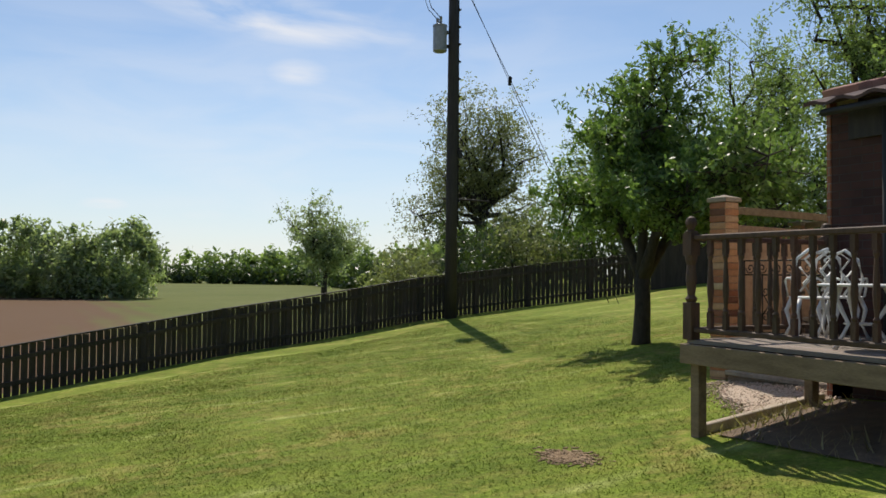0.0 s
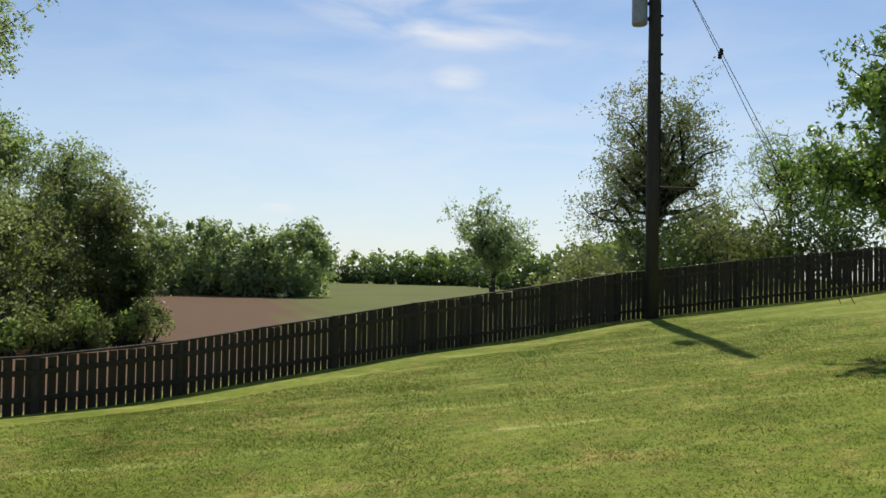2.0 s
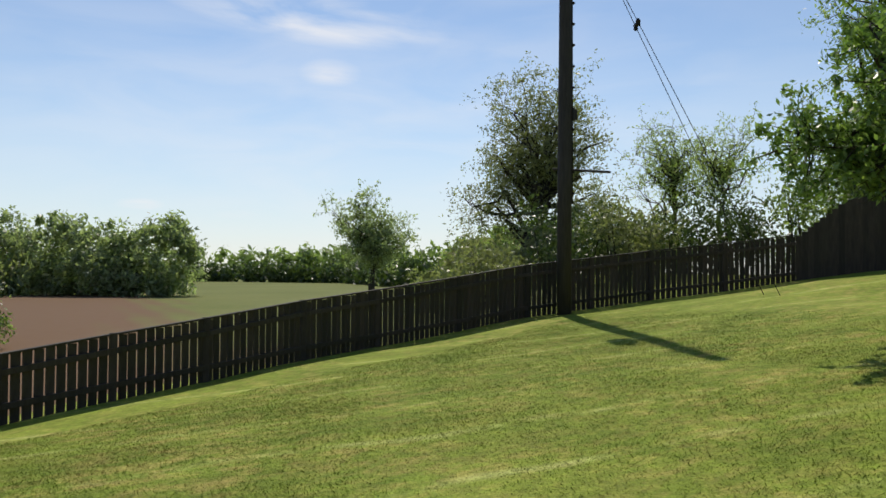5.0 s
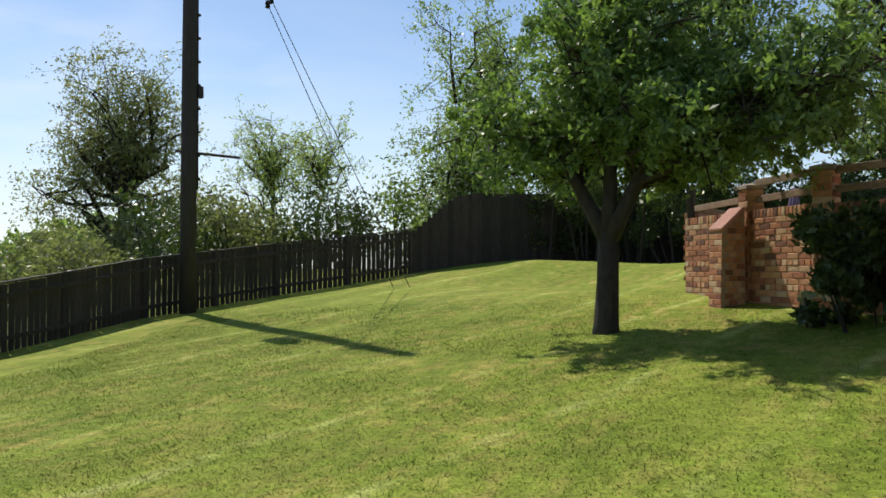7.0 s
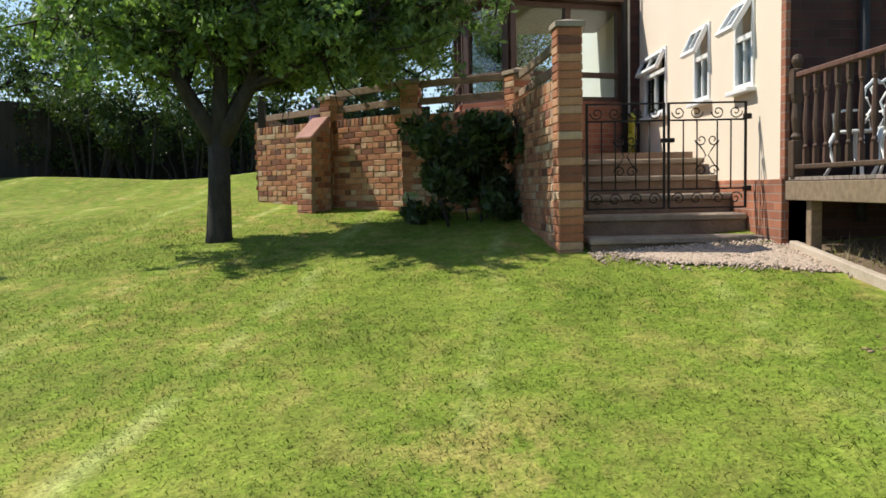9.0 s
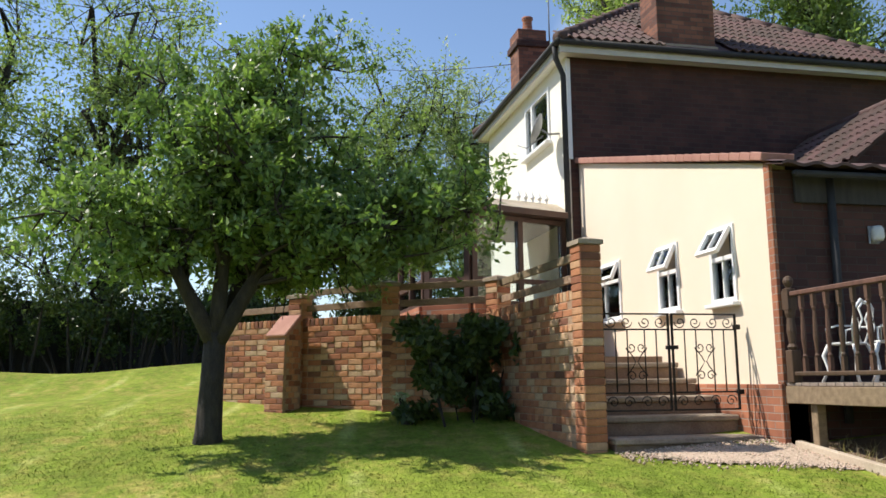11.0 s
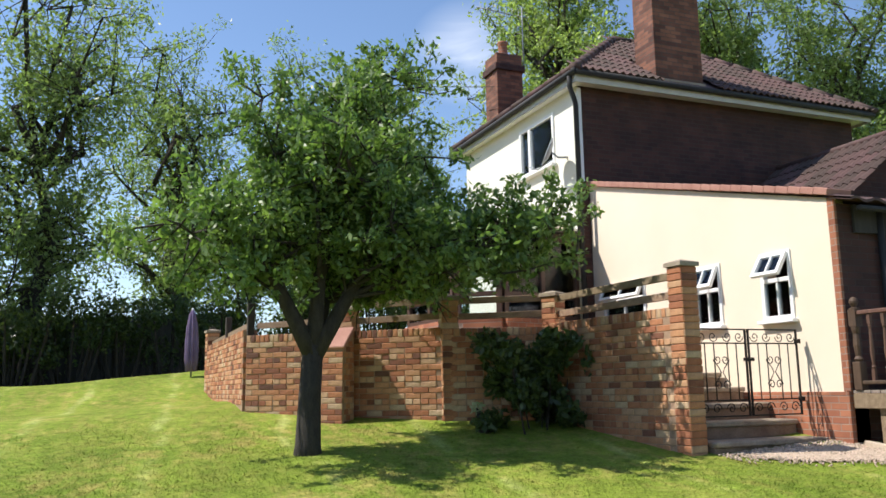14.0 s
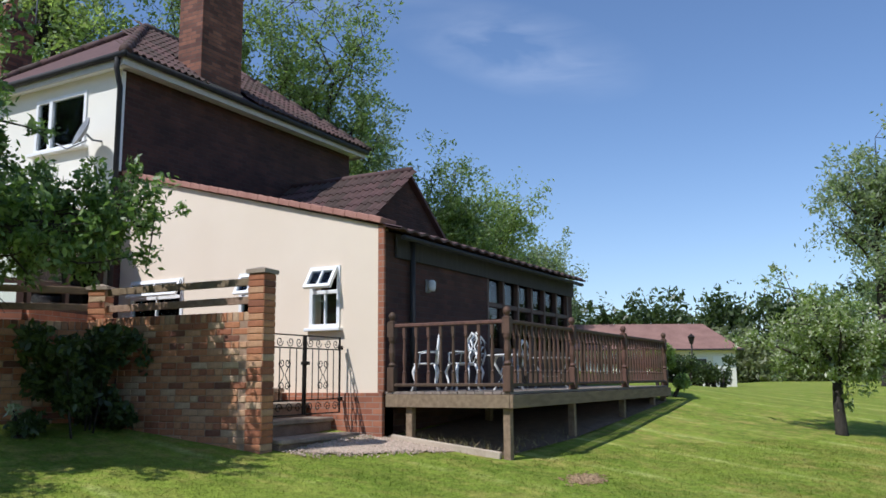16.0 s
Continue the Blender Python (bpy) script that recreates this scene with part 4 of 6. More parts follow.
def pillar(at, z0, z1, size, rz, label, cap=True):
    ob = thing("brick_pillar", (*at, z0), label, "pillar", "brick pillars of the terrace", rz=rz)
    h, s = z1 - z0, size / 2
    box_part("pillar_core", M_MORTAR, ob, -s + 0.008, s - 0.008, -s + 0.008, s - 0.008, -0.3, h - 0.062, 0.003)
    if cap:
        bm = bmesh.new()
        t = s + 0.022
        vs = [bm.verts.new((sx * t, sy * t, z)) for z in (h - 0.06, h - 0.015) for sx, sy in ((-1, -1), (1, -1), (1, 1), (-1, 1))]
        top = bm.verts.new((0, 0, h + 0.025))
        bm.faces.new(vs[3::-1])
        for i in range(4):
            bm.faces.new((vs[i], vs[(i + 1) % 4], vs[4 + (i + 1) % 4], vs[4 + i]))
            bm.faces.new((vs[4 + i], vs[4 + (i + 1) % 4], top))
        part("pillar_cap", bm, M_CAPSTONE, ob, "weathered concrete cap")
    LATER.append((ob, size, h, None))
    return ob


def lay_pillar(ob, size, h):
    rng = random.Random(int(h * 977))
    for r in range(int((h - 0.065) / 0.075)):
        z = h - 0.065 - 0.0375 - r * 0.075
        for k in range(4):
            m = pose(0, 0, 0, 0, 0, 90 * k)
            row = ((BRICK_L, -size / 2 + 0.108), (BRICK_H, size / 2 - 0.06)) if (r + k) % 2 else ((BRICK_H, -size / 2 + 0.055), (BRICK_L, size / 2 - 0.112))
            for me, x in row:
                if size < 0.3 and me is BRICK_H:
                    continue
                b = new("brick", me)
                b.parent = ob
                b.matrix_basis = m @ pose(x + rng.uniform(-0.003, 0.003), -size / 2 + 0.046, z, 0, rng.uniform(-0.6, 0.6), rng.uniform(-0.8, 0.8))


def plank(name, p, q, h, t, mat, label, category, group, z_lift=0.0):
    """A rail from p to q."""
    p, q = Vector(p), Vector(q)
    d = q - p
    bm = bmesh.new()
    n = 8
    rng = random.Random(int(abs(p.x * 100) + abs(p.z * 1000)))
    m = Matrix.Translation(p) @ d.to_track_quat("X", "Z").to_matrix().to_4x4()
    bm_box(bm, 0, d.length, -t / 2, t / 2, -h / 2, h / 2, m)
    bm_bevel(bm, 0.005)
    return tagged(part(name, bm, mat), label, category, group)


P_GATE, P_BACK, P_MID, P_BUT, P_LEFT, P_FAR = (-1.74, 0.50), (-1.93, 2.95), (-3.20, 3.55), (-4.30, 4.52), (-5.47, 5.61), (-5.42, 10.4)
garden_wall(P_BACK, (-1.755, 0.58), 0.25, 1.90, "sunlit red brick garden wall climbing to the gate pillar")
garden_wall(P_MID, P_BACK, 0.35, 1.86, "shaded red brick garden wall behind a dark shrub")
garden_wall(P_LEFT, P_MID, 0.45, 1.88, "old red brick retaining wall with a header course")
garden_wall(P_FAR, P_LEFT, 0.85, 1.97, "old brick terrace wall running back from the corner")
pillar(P_GATE, 0.18, 2.39, 0.22, 4, "tall brick gate pillar with a concrete cap")
pillar(P_BACK, 0.5, 2.32, 0.225, 25, "short brick pillar with a concrete cap")
pillar(P_MID, 0.35, 2.30, 0.225, -10, "brick pillar in shade where two walls meet")
pillar(P_FAR, 0.95, 2.30, 0.225, 4, "dark brick gate pillar at the back of the terrace wall")
pillar(P_BUT, 0.6, 2.22, 0.24, -45, "brick pillar rising from the garden wall")


def buttress():
    """A raking brick buttress with a sloped head against the wall."""
    ob = thing("buttress", (-4.42, 4.36, 0.55), "raking brick buttress with a sloped brick head", "buttress", rz=-44)
    bm = bmesh.new()
    prof = [(0.0, -0.2), (-0.34, -0.2), (-0.30, 1.05), (0.0, 1.33)]
    vs = [[bm.verts.new((x, y, z)) for y, z in prof] for x in (-0.16, 0.16)]
    bm.faces.new(vs[0]), bm.faces.new(vs[1][::-1])
    for i in range(4):
        bm.faces.new((vs[0][i], vs[1][i], vs[1][(i + 1) % 4], vs[0][(i + 1) % 4]))
    part("buttress_core", bm, M_MORTAR, ob)
    for r in range(16):
        z = 0.02 + r * 0.075
        deep = 0.335 - 0.03 * z if z < 1.05 else 0.30 - (z - 1.05) * 1.07
        for k, (me, x) in enumerate(((BRICK_L, -0.052), (BRICK_H, 0.108)) if r % 2 else ((BRICK_H, -0.108), (BRICK_L, 0.052))):
            b = new("brick", me)
            b.parent = ob
            b.matrix_basis = pose(x, -deep + 0.045, z, 0, (k - 0.5) * 0.8, 0)
        for sx in (-1, 1):
            for y in ((-0.10, -0.22) if r % 2 else (-0.06, -0.17)):
                if -y + 0.05 < deep:
                    b = new("brick", BRICK_H)
                    b.parent = ob
                    b.matrix_basis = pose(sx * 0.118, y, z, 0, 0, 90)
    bm = bmesh.new()
    bm_box(bm, -0.18, 0.18, -0.42, 0.0, -0.03, 0.03, pose(0, 0, 1.36, 43, 0, 0))
    bm_bevel(bm, 0.012)
    part("buttress_cap", bm, M_COPING, ob, "rounded pale brick head")


buttress()
RAILS = "timber rails between the brick pillars"
for a, b in ((P_GATE, P_BACK), (P_BACK, P_MID), (P_MID, P_BUT), (P_BUT, P_LEFT), (P_LEFT, P_FAR)):
    a, b = Vector((*a, 0)), Vector((*b, 0))
    d = (b - a).normalized() * 0.115
    for k, z in enumerate((2.04, 2.25)):
        if b.y > 5 and k:
            continue
        plank("timber_rail", a + d + Vector((0, 0, z)), b - d + Vector((0, 0, z - 0.02)), 0.085, 0.035, M_PALEWOOD, "weathered timber rail fixed between brick pillars", "rail", RAILS)
for k in range(3):
    p = Vector((*P_LEFT, 0)).lerp(Vector((*P_FAR, 0)), k / 2)
    tagged(box_part("timber_post", M_FENCE, None, p.x - 0.05, p.x + 0.05, p.y - 0.05, p.y + 0.05, 1.2, 2.35, 0.006), "dark timber post standing on the terrace wall", "post", "posts on the terrace wall")


# ---- wrought-iron gate ----
def scroll(bm, cx, cz, r, a0, turns, r_end=0.25, flip=1):
    pts = []
    n = 18
    for i in range(n + 1):
        k = i / n
        a = a0 + flip * turns * 2 * math.pi * k
        rr = r * (1 - (1 - r_end) * k)
        pts.append((cx + rr * math.cos(a), 0, cz + rr * math.sin(a)))
    bm_tube(bm, pts, 0.006, 5)


def gate_leaf(name, x0, x1, y, z0, z1, label):
    ob = thing(name, ((x0 + x1) / 2, y, z0), label, "gate", "pair of garden gates")
    w, h = (x1 - x0) / 2, z1 - z0
    for nm, b in (("stile", (-w, -w + 0.022, 0, h)), ("stile", (w - 0.022, w, 0, h))):
        box_part(nm, M_IRON, ob, b[0], b[1], -0.011, 0.011, b[2], b[3], 0.003)
    for z in (0.0, 0.17, h - 0.17, h - 0.016):
        box_part("cross_bar", M_IRON, ob, -w + 0.022, w - 0.022, -0.008, 0.008, z, z + 0.016, 0.003)
    n = 5
    for i in range(1, n):
        x = -w + i * 2 * w / n
        if i in (2, 3):
            x += (-0.02 if i == 2 else 0.02)
        tube_part("bar", M_IRON, ob, [(x, 0, 0.17), (x, 0, h - 0.16)], 0.007, 6)
    for s in (-1, 1):
        for k, x, turn in ((1, 0.27, s), (-1, 0.72, -s)):
            bm = bmesh.new()
            scroll(bm, s * w * x, h - 0.09, 0.062, math.pi * (0.5 + 0.5 * s * k), 1.4, 0.15, turn)
            part("top_scroll", bm, M_IRON, ob, smooth=True)
            bm = bmesh.new()
            scroll(bm, s * w * x, 0.09, 0.062, math.pi * (0.5 + 0.5 * s * k), 1.4, 0.15, -turn)
            part("foot_scroll", bm, M_IRON, ob, smooth=True)
        bm = bmesh.new()
        scroll(bm, s * 0.055, h * 0.5 + 0.14, 0.055, math.pi * (0.5 - 0.5 * s), 1.2, 0.2, -s)
        scroll(bm, s * 0.055, h * 0.5 - 0.14, 0.055, math.pi * (0.5 - 0.5 * s), 1.2, 0.2, s)
        bm_tube(bm, [(s * 0.10, 0, h * 0.5 + 0.13), (s * 0.04, 0, h * 0.5 + 0.05), (s * 0.012, 0, h * 0.5), (s * 0.04, 0, h * 0.5 - 0.05), (s * 0.10, 0, h * 0.5 - 0.13)], 0.006, 5)
        part("centre_scroll", bm, M_IRON, ob, "curled wrought-iron scroll", smooth=True)
    return ob


gate_leaf("iron_gate", -1.56, -0.84, 0.60, 0.72, 1.68, "black wrought-iron garden gate leaf with scrolls, closed")
g2 = gate_leaf("iron_gate", -0.82, -0.10, 0.60, 0.72, 1.68, "black wrought-iron garden gate leaf with latch, closed")
box_part("latch", M_IRON, g2, -0.42, -0.30, -0.03, 0.02, 0.60, 0.64, 0.004)
for z in (0.15, 0.80):
    box_part("hinge", M_IRON, g2, 0.33, 0.40, -0.02, 0.02, z, z + 0.05, 0.004)

# ---- hose on the wall ----
hose = thing("garden_hose", (-0.12, 4.72, 1.38), "yellow garden hose coiled on a wall hook", "hose")
for k in range(6):
    r = 0.10 + 0.008 * k
    pts = [(-0.02 - 0.018 * (k % 3), r * math.cos(a), 0.28 + 0.27 * math.sin(a)) for a in (i * math.pi / 10 for i in range(21))]
    tube_part("hose_loop", M_YELLOW, hose, pts, 0.011, 6)
tube_part("hose_tail", M_YELLOW, hose, [(-0.06, 0.09, 0.1), (-0.08, 0.02, -0.02), (-0.1, -0.06, -0.04), (-0.1, -0.1, 0.03)], 0.011, 6)
tube_part("hook", M_IRON, hose, [(0.1, 0, 0.5), (-0.08, 0, 0.5), (-0.1, 0, 0.56)], 0.012, 6)

# ---- deck ----
DX0, DX1, DY0, DZ = 0.02, 7.2, -1.76, 0.985
deck = thing("timber_deck", (0, 0, 0.4), "raised stained timber deck with turned balustrade", "deck")
for i in range(15):
    y = DY0 + 0.02 + i * 0.116
    box_part("deck_board", M_BOARD, deck, DX0, DX1, y, y + 0.108, DZ - 0.03 - 0.4, DZ - 0.4, 0.003)
box_part("fascia_board", M_PALEWOOD, deck, DX0 - 0.03, DX1 + 0.02, DY0 - 0.03, DY0 + 0.01, DZ - 0.19 - 0.4, DZ - 0.034 - 0.4, 0.005, "pale ribbed timber deck edge")
box_part("fascia_board", M_PALEWOOD, deck, DX0 - 0.035, DX0 + 0.005, DY0 + 0.012, -0.04, DZ - 0.19 - 0.4, DZ - 0.034 - 0.4, 0.005, "pale ribbed timber deck edge")
box_part("fascia_board", M_PALEWOOD, deck, DX1 - 0.02, DX1 + 0.02, DY0 + 0.012, -0.01, DZ - 0.19 - 0.4, DZ - 0.034 - 0.4, 0.005)
for i in range(12):
    x = 0.3 + i * 0.6
    box_part("joist", M_DECKWOOD, deck, x, x + 0.05, DY0 + 0.02, -0.01, DZ - 0.18 - 0.4, DZ - 0.036 - 0.4, 0)
for x, y in ((0.09, DY0 + 0.08), (0.09, -0.35), (2.2, DY0 + 0.08), (4.5, DY0 + 0.08), (6.3, DY0 + 0.08), (7.05, DY0 + 0.08), (2.2, -0.4), (4.5, -0.4)):
    box_part("leg", M_PALEWOOD, deck, x - 0.045, x + 0.045, y - 0.045, y + 0.045, ground_z(x, y) - 0.15 - 0.4, DZ - 0.19 - 0.4, 0.005)


def newel(x, y):
    bm = bmesh.new()
    bm_box(bm, x - 0.05, x + 0.05, y - 0.05, y + 0.05, DZ - 0.4, DZ + 0.30 - 0.4)
    bm_bevel(bm, 0.006)
    bm_lathe(bm, [(0.035, 0.30), (0.05, 0.33), (0.03, 0.36), (0.045, 0.48), (0.035, 0.60), (0.048, 0.64), (0.05, 0.68)], 10, (x, y, DZ - 0.4))
    bm_box(bm, x - 0.048, x + 0.048, y - 0.048, y + 0.048, DZ + 0.68 - 0.4, DZ + 0.86 - 0.4)
    bm_lathe(bm, [(0.055, 0.86), (0.055, 0.875), (0.025, 0.885), (0.03, 0.90), (0.046, 0.93), (0.048, 0.955), (0.035, 0.985), (0.01, 1.0)], 10, (x, y, DZ - 0.4))
    return part("newel_post", bm, M_DECKWOOD, deck, "turned newel post with ball finial", smooth=False)


for x in (0.04, 2.2, 4.6, 7.15):
    newel(x, DY0 + 0.05)
newel(0.05, -0.10)
newel(7.15, -0.10)
RZ = DZ + 0.80
for b in ((0.09, 2.15, 0), (2.25, 4.55, 0), (4.65, 7.10, 0)):
    for z, h in ((RZ, 0.045), (DZ + 0.06, 0.04)):
        box_part("hand_rail" if z == RZ else "foot_rail", M_DECKWOOD, deck, b[0], b[1], DY0 + 0.02, DY0 + 0.085, z - 0.4, z + h - 0.4, 0.008)
for x in (0.045, 7.15):
    for z, h in ((RZ, 0.045), (DZ + 0.06, 0.04)):
        box_part("hand_rail" if z == RZ else "foot_rail", M_DECKWOOD, deck, x - 0.032, x + 0.032, DY0 + 0.10, -0.15, z - 0.4, z + h - 0.4, 0.008)
bm = bmesh.new()
bm_box(bm, -0.019, 0.019, -0.019, 0.019, 0.0, 0.12)
bm_lathe(bm, [(0.017, 0.12), (0.024, 0.14), (0.014, 0.16), (0.026, 0.30), (0.018, 0.46), (0.013, 0.54), (0.023, 0.57), (0.017, 0.59)], 7)
bm_box(bm, -0.019, 0.019, -0.019, 0.019, 0.59, 0.70)
BALUSTER = mesh_of("baluster", bm, M_DECKWOOD)


def baluster(x, y):
    b = new("baluster", BALUSTER)
    b.parent = deck
    b.location = (x, y, DZ + 0.10 - 0.4)


for i in range(8):
    baluster(0.045, DY0 + 0.25 + i * 0.175)
    baluster(7.15, DY0 + 0.25 + i * 0.175)
for x0, x1 in ((0.09, 2.15), (2.25, 4.55), (4.65, 7.10)):
    n = round((x1 - x0) / 0.155)
    for i in range(1, n):
        baluster(x0 + i * (x1 - x0) / n, DY0 + 0.052)


# ---- garden furniture on the deck ----
def iron_chair(at, rz):
    ob = thing("garden_chair", at, "white cast-iron garden chair with a pierced scroll back", "chair", "white chairs on the deck", rz=rz)
    bm = bmesh.new()
    bm_lathe(bm, [(0.19, 0), (0.21, 0.008), (0.21, 0.02), (0.19, 0.026)], 18, (0, 0, 0.42))
    part("seat", bm, M_WHITEIRON, ob)
    for sx in (-1, 1):
        for sy in (-1, 1):
            tube_part("leg", M_WHITEIRON, ob, [(sx * 0.15, sy * 0.15, 0.42), (sx * 0.19, sy * 0.19, 0.30), (sx * 0.16, sy * 0.16, 0.14), (sx * 0.21, sy * 0.21, 0.0)], [0.022, 0.024, 0.014, 0.02], 7)
    bm = bmesh.new()
    for sx in (-1, 1):
        bm_tube(bm, [(sx * 0.19, 0.17, 0.43), (sx * 0.24, 0.2, 0.62), (sx * 0.20, 0.22, 0.82), (sx * 0.08, 0.23, 0.92), (0, 0.23, 0.88)], 0.017, 7)
        bm_tube(bm, [(sx * 0.05, 0.18, 0.44), (sx * 0.13, 0.2, 0.58), (sx * 0.03, 0.21, 0.70), (sx * 0.12, 0.22, 0.82), (sx * 0.02, 0.23, 0.90)], 0.013, 6)
        bm_tube(bm, [(sx * 0.16, 0.19, 0.50), (sx * 0.07, 0.2, 0.62), (sx * 0.17, 0.21, 0.74)], 0.012, 6)
        bm_tube(bm, [(sx * 0.21, 0.18, 0.62), (sx * 0.24, 0.02, 0.63), (sx * 0.22, -0.12, 0.60), (sx * 0.19, -0.13, 0.44)], 0.013, 6)
    part("backrest", bm, M_WHITEIRON, ob, "pierced scroll back", smooth=True)
    return ob


def iron_table(at, r):
    ob = thing("garden_table", at, "round white cast-iron garden table on curved legs", "table", "white tables on the deck")
    bm = bmesh.new()
    bm_lathe(bm, [(r - 0.04, 0), (r, 0.008), (r, 0.022), (r - 0.03, 0.03)], 24, (0, 0, 0.62))
    part("tabletop", bm, M_WHITEIRON, ob)
    for k in range(3):
        a = k * 2.094 + 0.4
        c, s = math.cos(a), math.sin(a)
        tube_part("leg", M_WHITEIRON, ob, [(r * 0.6 * c, r * 0.6 * s, 0.62), (r * 0.75 * c, r * 0.75 * s, 0.5), (r * 0.35 * c, r * 0.35 * s, 0.25), (r * 0.8 * c, r * 0.8 * s, 0.0)], [0.025, 0.026, 0.016, 0.022], 7)
    bm = bmesh.new()
    bm_lathe(bm, [(r * 0.35, 0), (r * 0.38, 0.015), (r * 0.35, 0.02)], 14, (0, 0, 0.24))
    part("lower_shelf", bm, M_WHITEIRON, ob)
    return ob


for at, turn in (((0.42, -0.38, DZ), 205), ((0.50, -0.86, DZ), 235), ((1.45, -0.45, DZ), 165), ((3.1, -0.4, DZ), 180)):
    c = iron_chair(at, turn)
    c.scale = (0.8, 0.8, 0.8)
for at, r in (((1.18, -1.2, DZ), 0.36), ((3.2, -0.98, DZ), 0.46)):
    c = iron_table(at, r)
    c.scale = (0.8, 0.8, 0.72)

lamp = thing("wall_lamp", (1.1, -0.004, 2.42), "pale bulkhead lamp on the brick wall", "lamp")
box_part("lamp_base", M_GREYMETAL, lamp, -0.06, 0.06, -0.03, 0.0, -0.09, 0.09, 0.01)
bm = bmesh.new()
bm_lathe(bm, [(0.05, -0.07), (0.062, -0.03), (0.062, 0.05), (0.04, 0.08)], 12, (0, -0.07, 0))
part("lamp_glass", bm, M_CURTAIN, lamp, smooth=True)
tube_part("drainpipe", M_PLASTICBLACK, house, [(0.62, -0.06, 3.0 - HZ), (0.62, -0.06, 0.6 - HZ)], 0.04, 8, "black drainpipe")

# ---- gravel, timber edging, soil patch ----
def patch(name, outline, mat, lift, label, category):
    bm = bmesh.new()
    cx, cy = sum(p[0] for p in outline) / len(outline), sum(p[1] for p in outline) / len(outline)
    rings = []
    rng = random.Random(len(outline) * 7)
    for k in (1.0, 0.66, 0.33):
        rings.append([bm.verts.new((cx + (x - cx) * k, cy + (y - cy) * k, ground_z(cx + (x - cx) * k, cy + (y - cy) * k) + lift * (0.2 if k == 1.0 else 1) + rng.uniform(0, 0.008))) for x, y in outline])
    mid = bm.verts.new((cx, cy, ground_z(cx, cy) + lift))
    n = len(outline)
    for a, b in zip(rings, rings[1:]):
        for i in range(n):
            bm.faces.new((a[i], a[(i + 1) % n], b[(i + 1) % n], b[i]))
    for i in range(n):
        bm.faces.new((rings[-1][i], rings[-1][(i + 1) % n], mid))
    return tagged(part(name, bm, mat, smooth=True), label, category, kind="structure")


patch("gravel_bed", [(-1.35, 0.0), (-0.95, -0.38), (-0.45, -0.60), (-0.1, -0.98), (0.08, -1.05), (0.1, -0.3), (0.05, 0.05), (-0.5, 0.3), (-1.45, 0.3)], M_GRAVEL, 0.012, "pale gravel bed below the steps", "gravel")
patch("soil_bed", [(0.2, -1.6), (2.0, -1.75), (4.5, -1.75), (7.1, -1.75), (7.1, -0.05), (4.5, -0.05), (2.0, -0.05), (0.15, -0.05)], M_SOIL, 0.03, "dry bare soil with litter under the deck", "soil")
bm = bmesh.new()
e0, e1 = Vector((0.02, -0.12, ground_z(0.02, -0.12) + 0.02)), Vector((0.05, -1.60, ground_z(0.05, -1.60) + 0.03))
bm_box(bm, 0, (e1 - e0).length, -0.035, 0.035, -0.12, 0.045, Matrix.Translation(e0) @ (e1 - e0).to_track_quat("X", "Z").to_matrix().to_4x4())
bm_bevel(bm, 0.008)
part("timber_edging", bm, M_KERB)
tagged(bpy.data.objects["timber_edging"], "low bleached timber edging beside the deck", "edging", kind="structure")


def scatter_mesh(name, verts, faces, mat, label, category, parent=None):
    me = bpy.data.meshes.new(name)
    me.vertices.add(len(verts))
    me.vertices.foreach_set("co", np.asarray(verts, dtype=np.float32).ravel())
    faces = np.asarray(faces, dtype=np.int32)
    nf, k = faces.shape
    me.loops.add(nf * k)
    me.loops.foreach_set("vertex_index", faces.ravel())
    me.polygons.add(nf)
    me.polygons.foreach_set("loop_start", np.arange(0, nf * k, k, dtype=np.int32))
    me.update(calc_edges=True)
    me.materials.append(mat)
    ob = new(name, me)
    ob.parent = parent
    return tagged(ob, label, category, kind="" if parent else "stuff")


def pebbles(n):
    rng = np.random.default_rng(5)
    octa = np.array([(1, 0, 0), (-1, 0, 0), (0, 1, 0), (0, -1, 0), (0, 0, 1), (0, 0, -1)], float)
    tri = np.array([(0, 2, 4), (2, 1, 4), (1, 3, 4), (3, 0, 4), (2, 0, 5), (1, 2, 5), (3, 1, 5), (0, 3, 5)])
    vs, fs = [], []
    i = 0
    while i < n:
        x, y = rng.uniform(-1.6, 0.15), rng.uniform(-1.45, 0.3)
        if y < -0.05 - (x + 1.5) * 0.66 + rng.normal(0, 0.10):
            continue
        s = rng.uniform(0.006, 0.018)
        v = octa * s * rng.uniform(0.6, 1.2, (1, 3)) + rng.normal(0, s * 0.12, (6, 3)) + (x, y, ground_z(x, y) + 0.012)
        vs.append(v)
        fs.append(tri + 6 * i)
        i += 1
    scatter_mesh("pebbles", np.concatenate(vs), np.concatenate(fs), M_GRAVEL, "loose pale pebbles by the garden steps", "pebbles")


pebbles(2600)


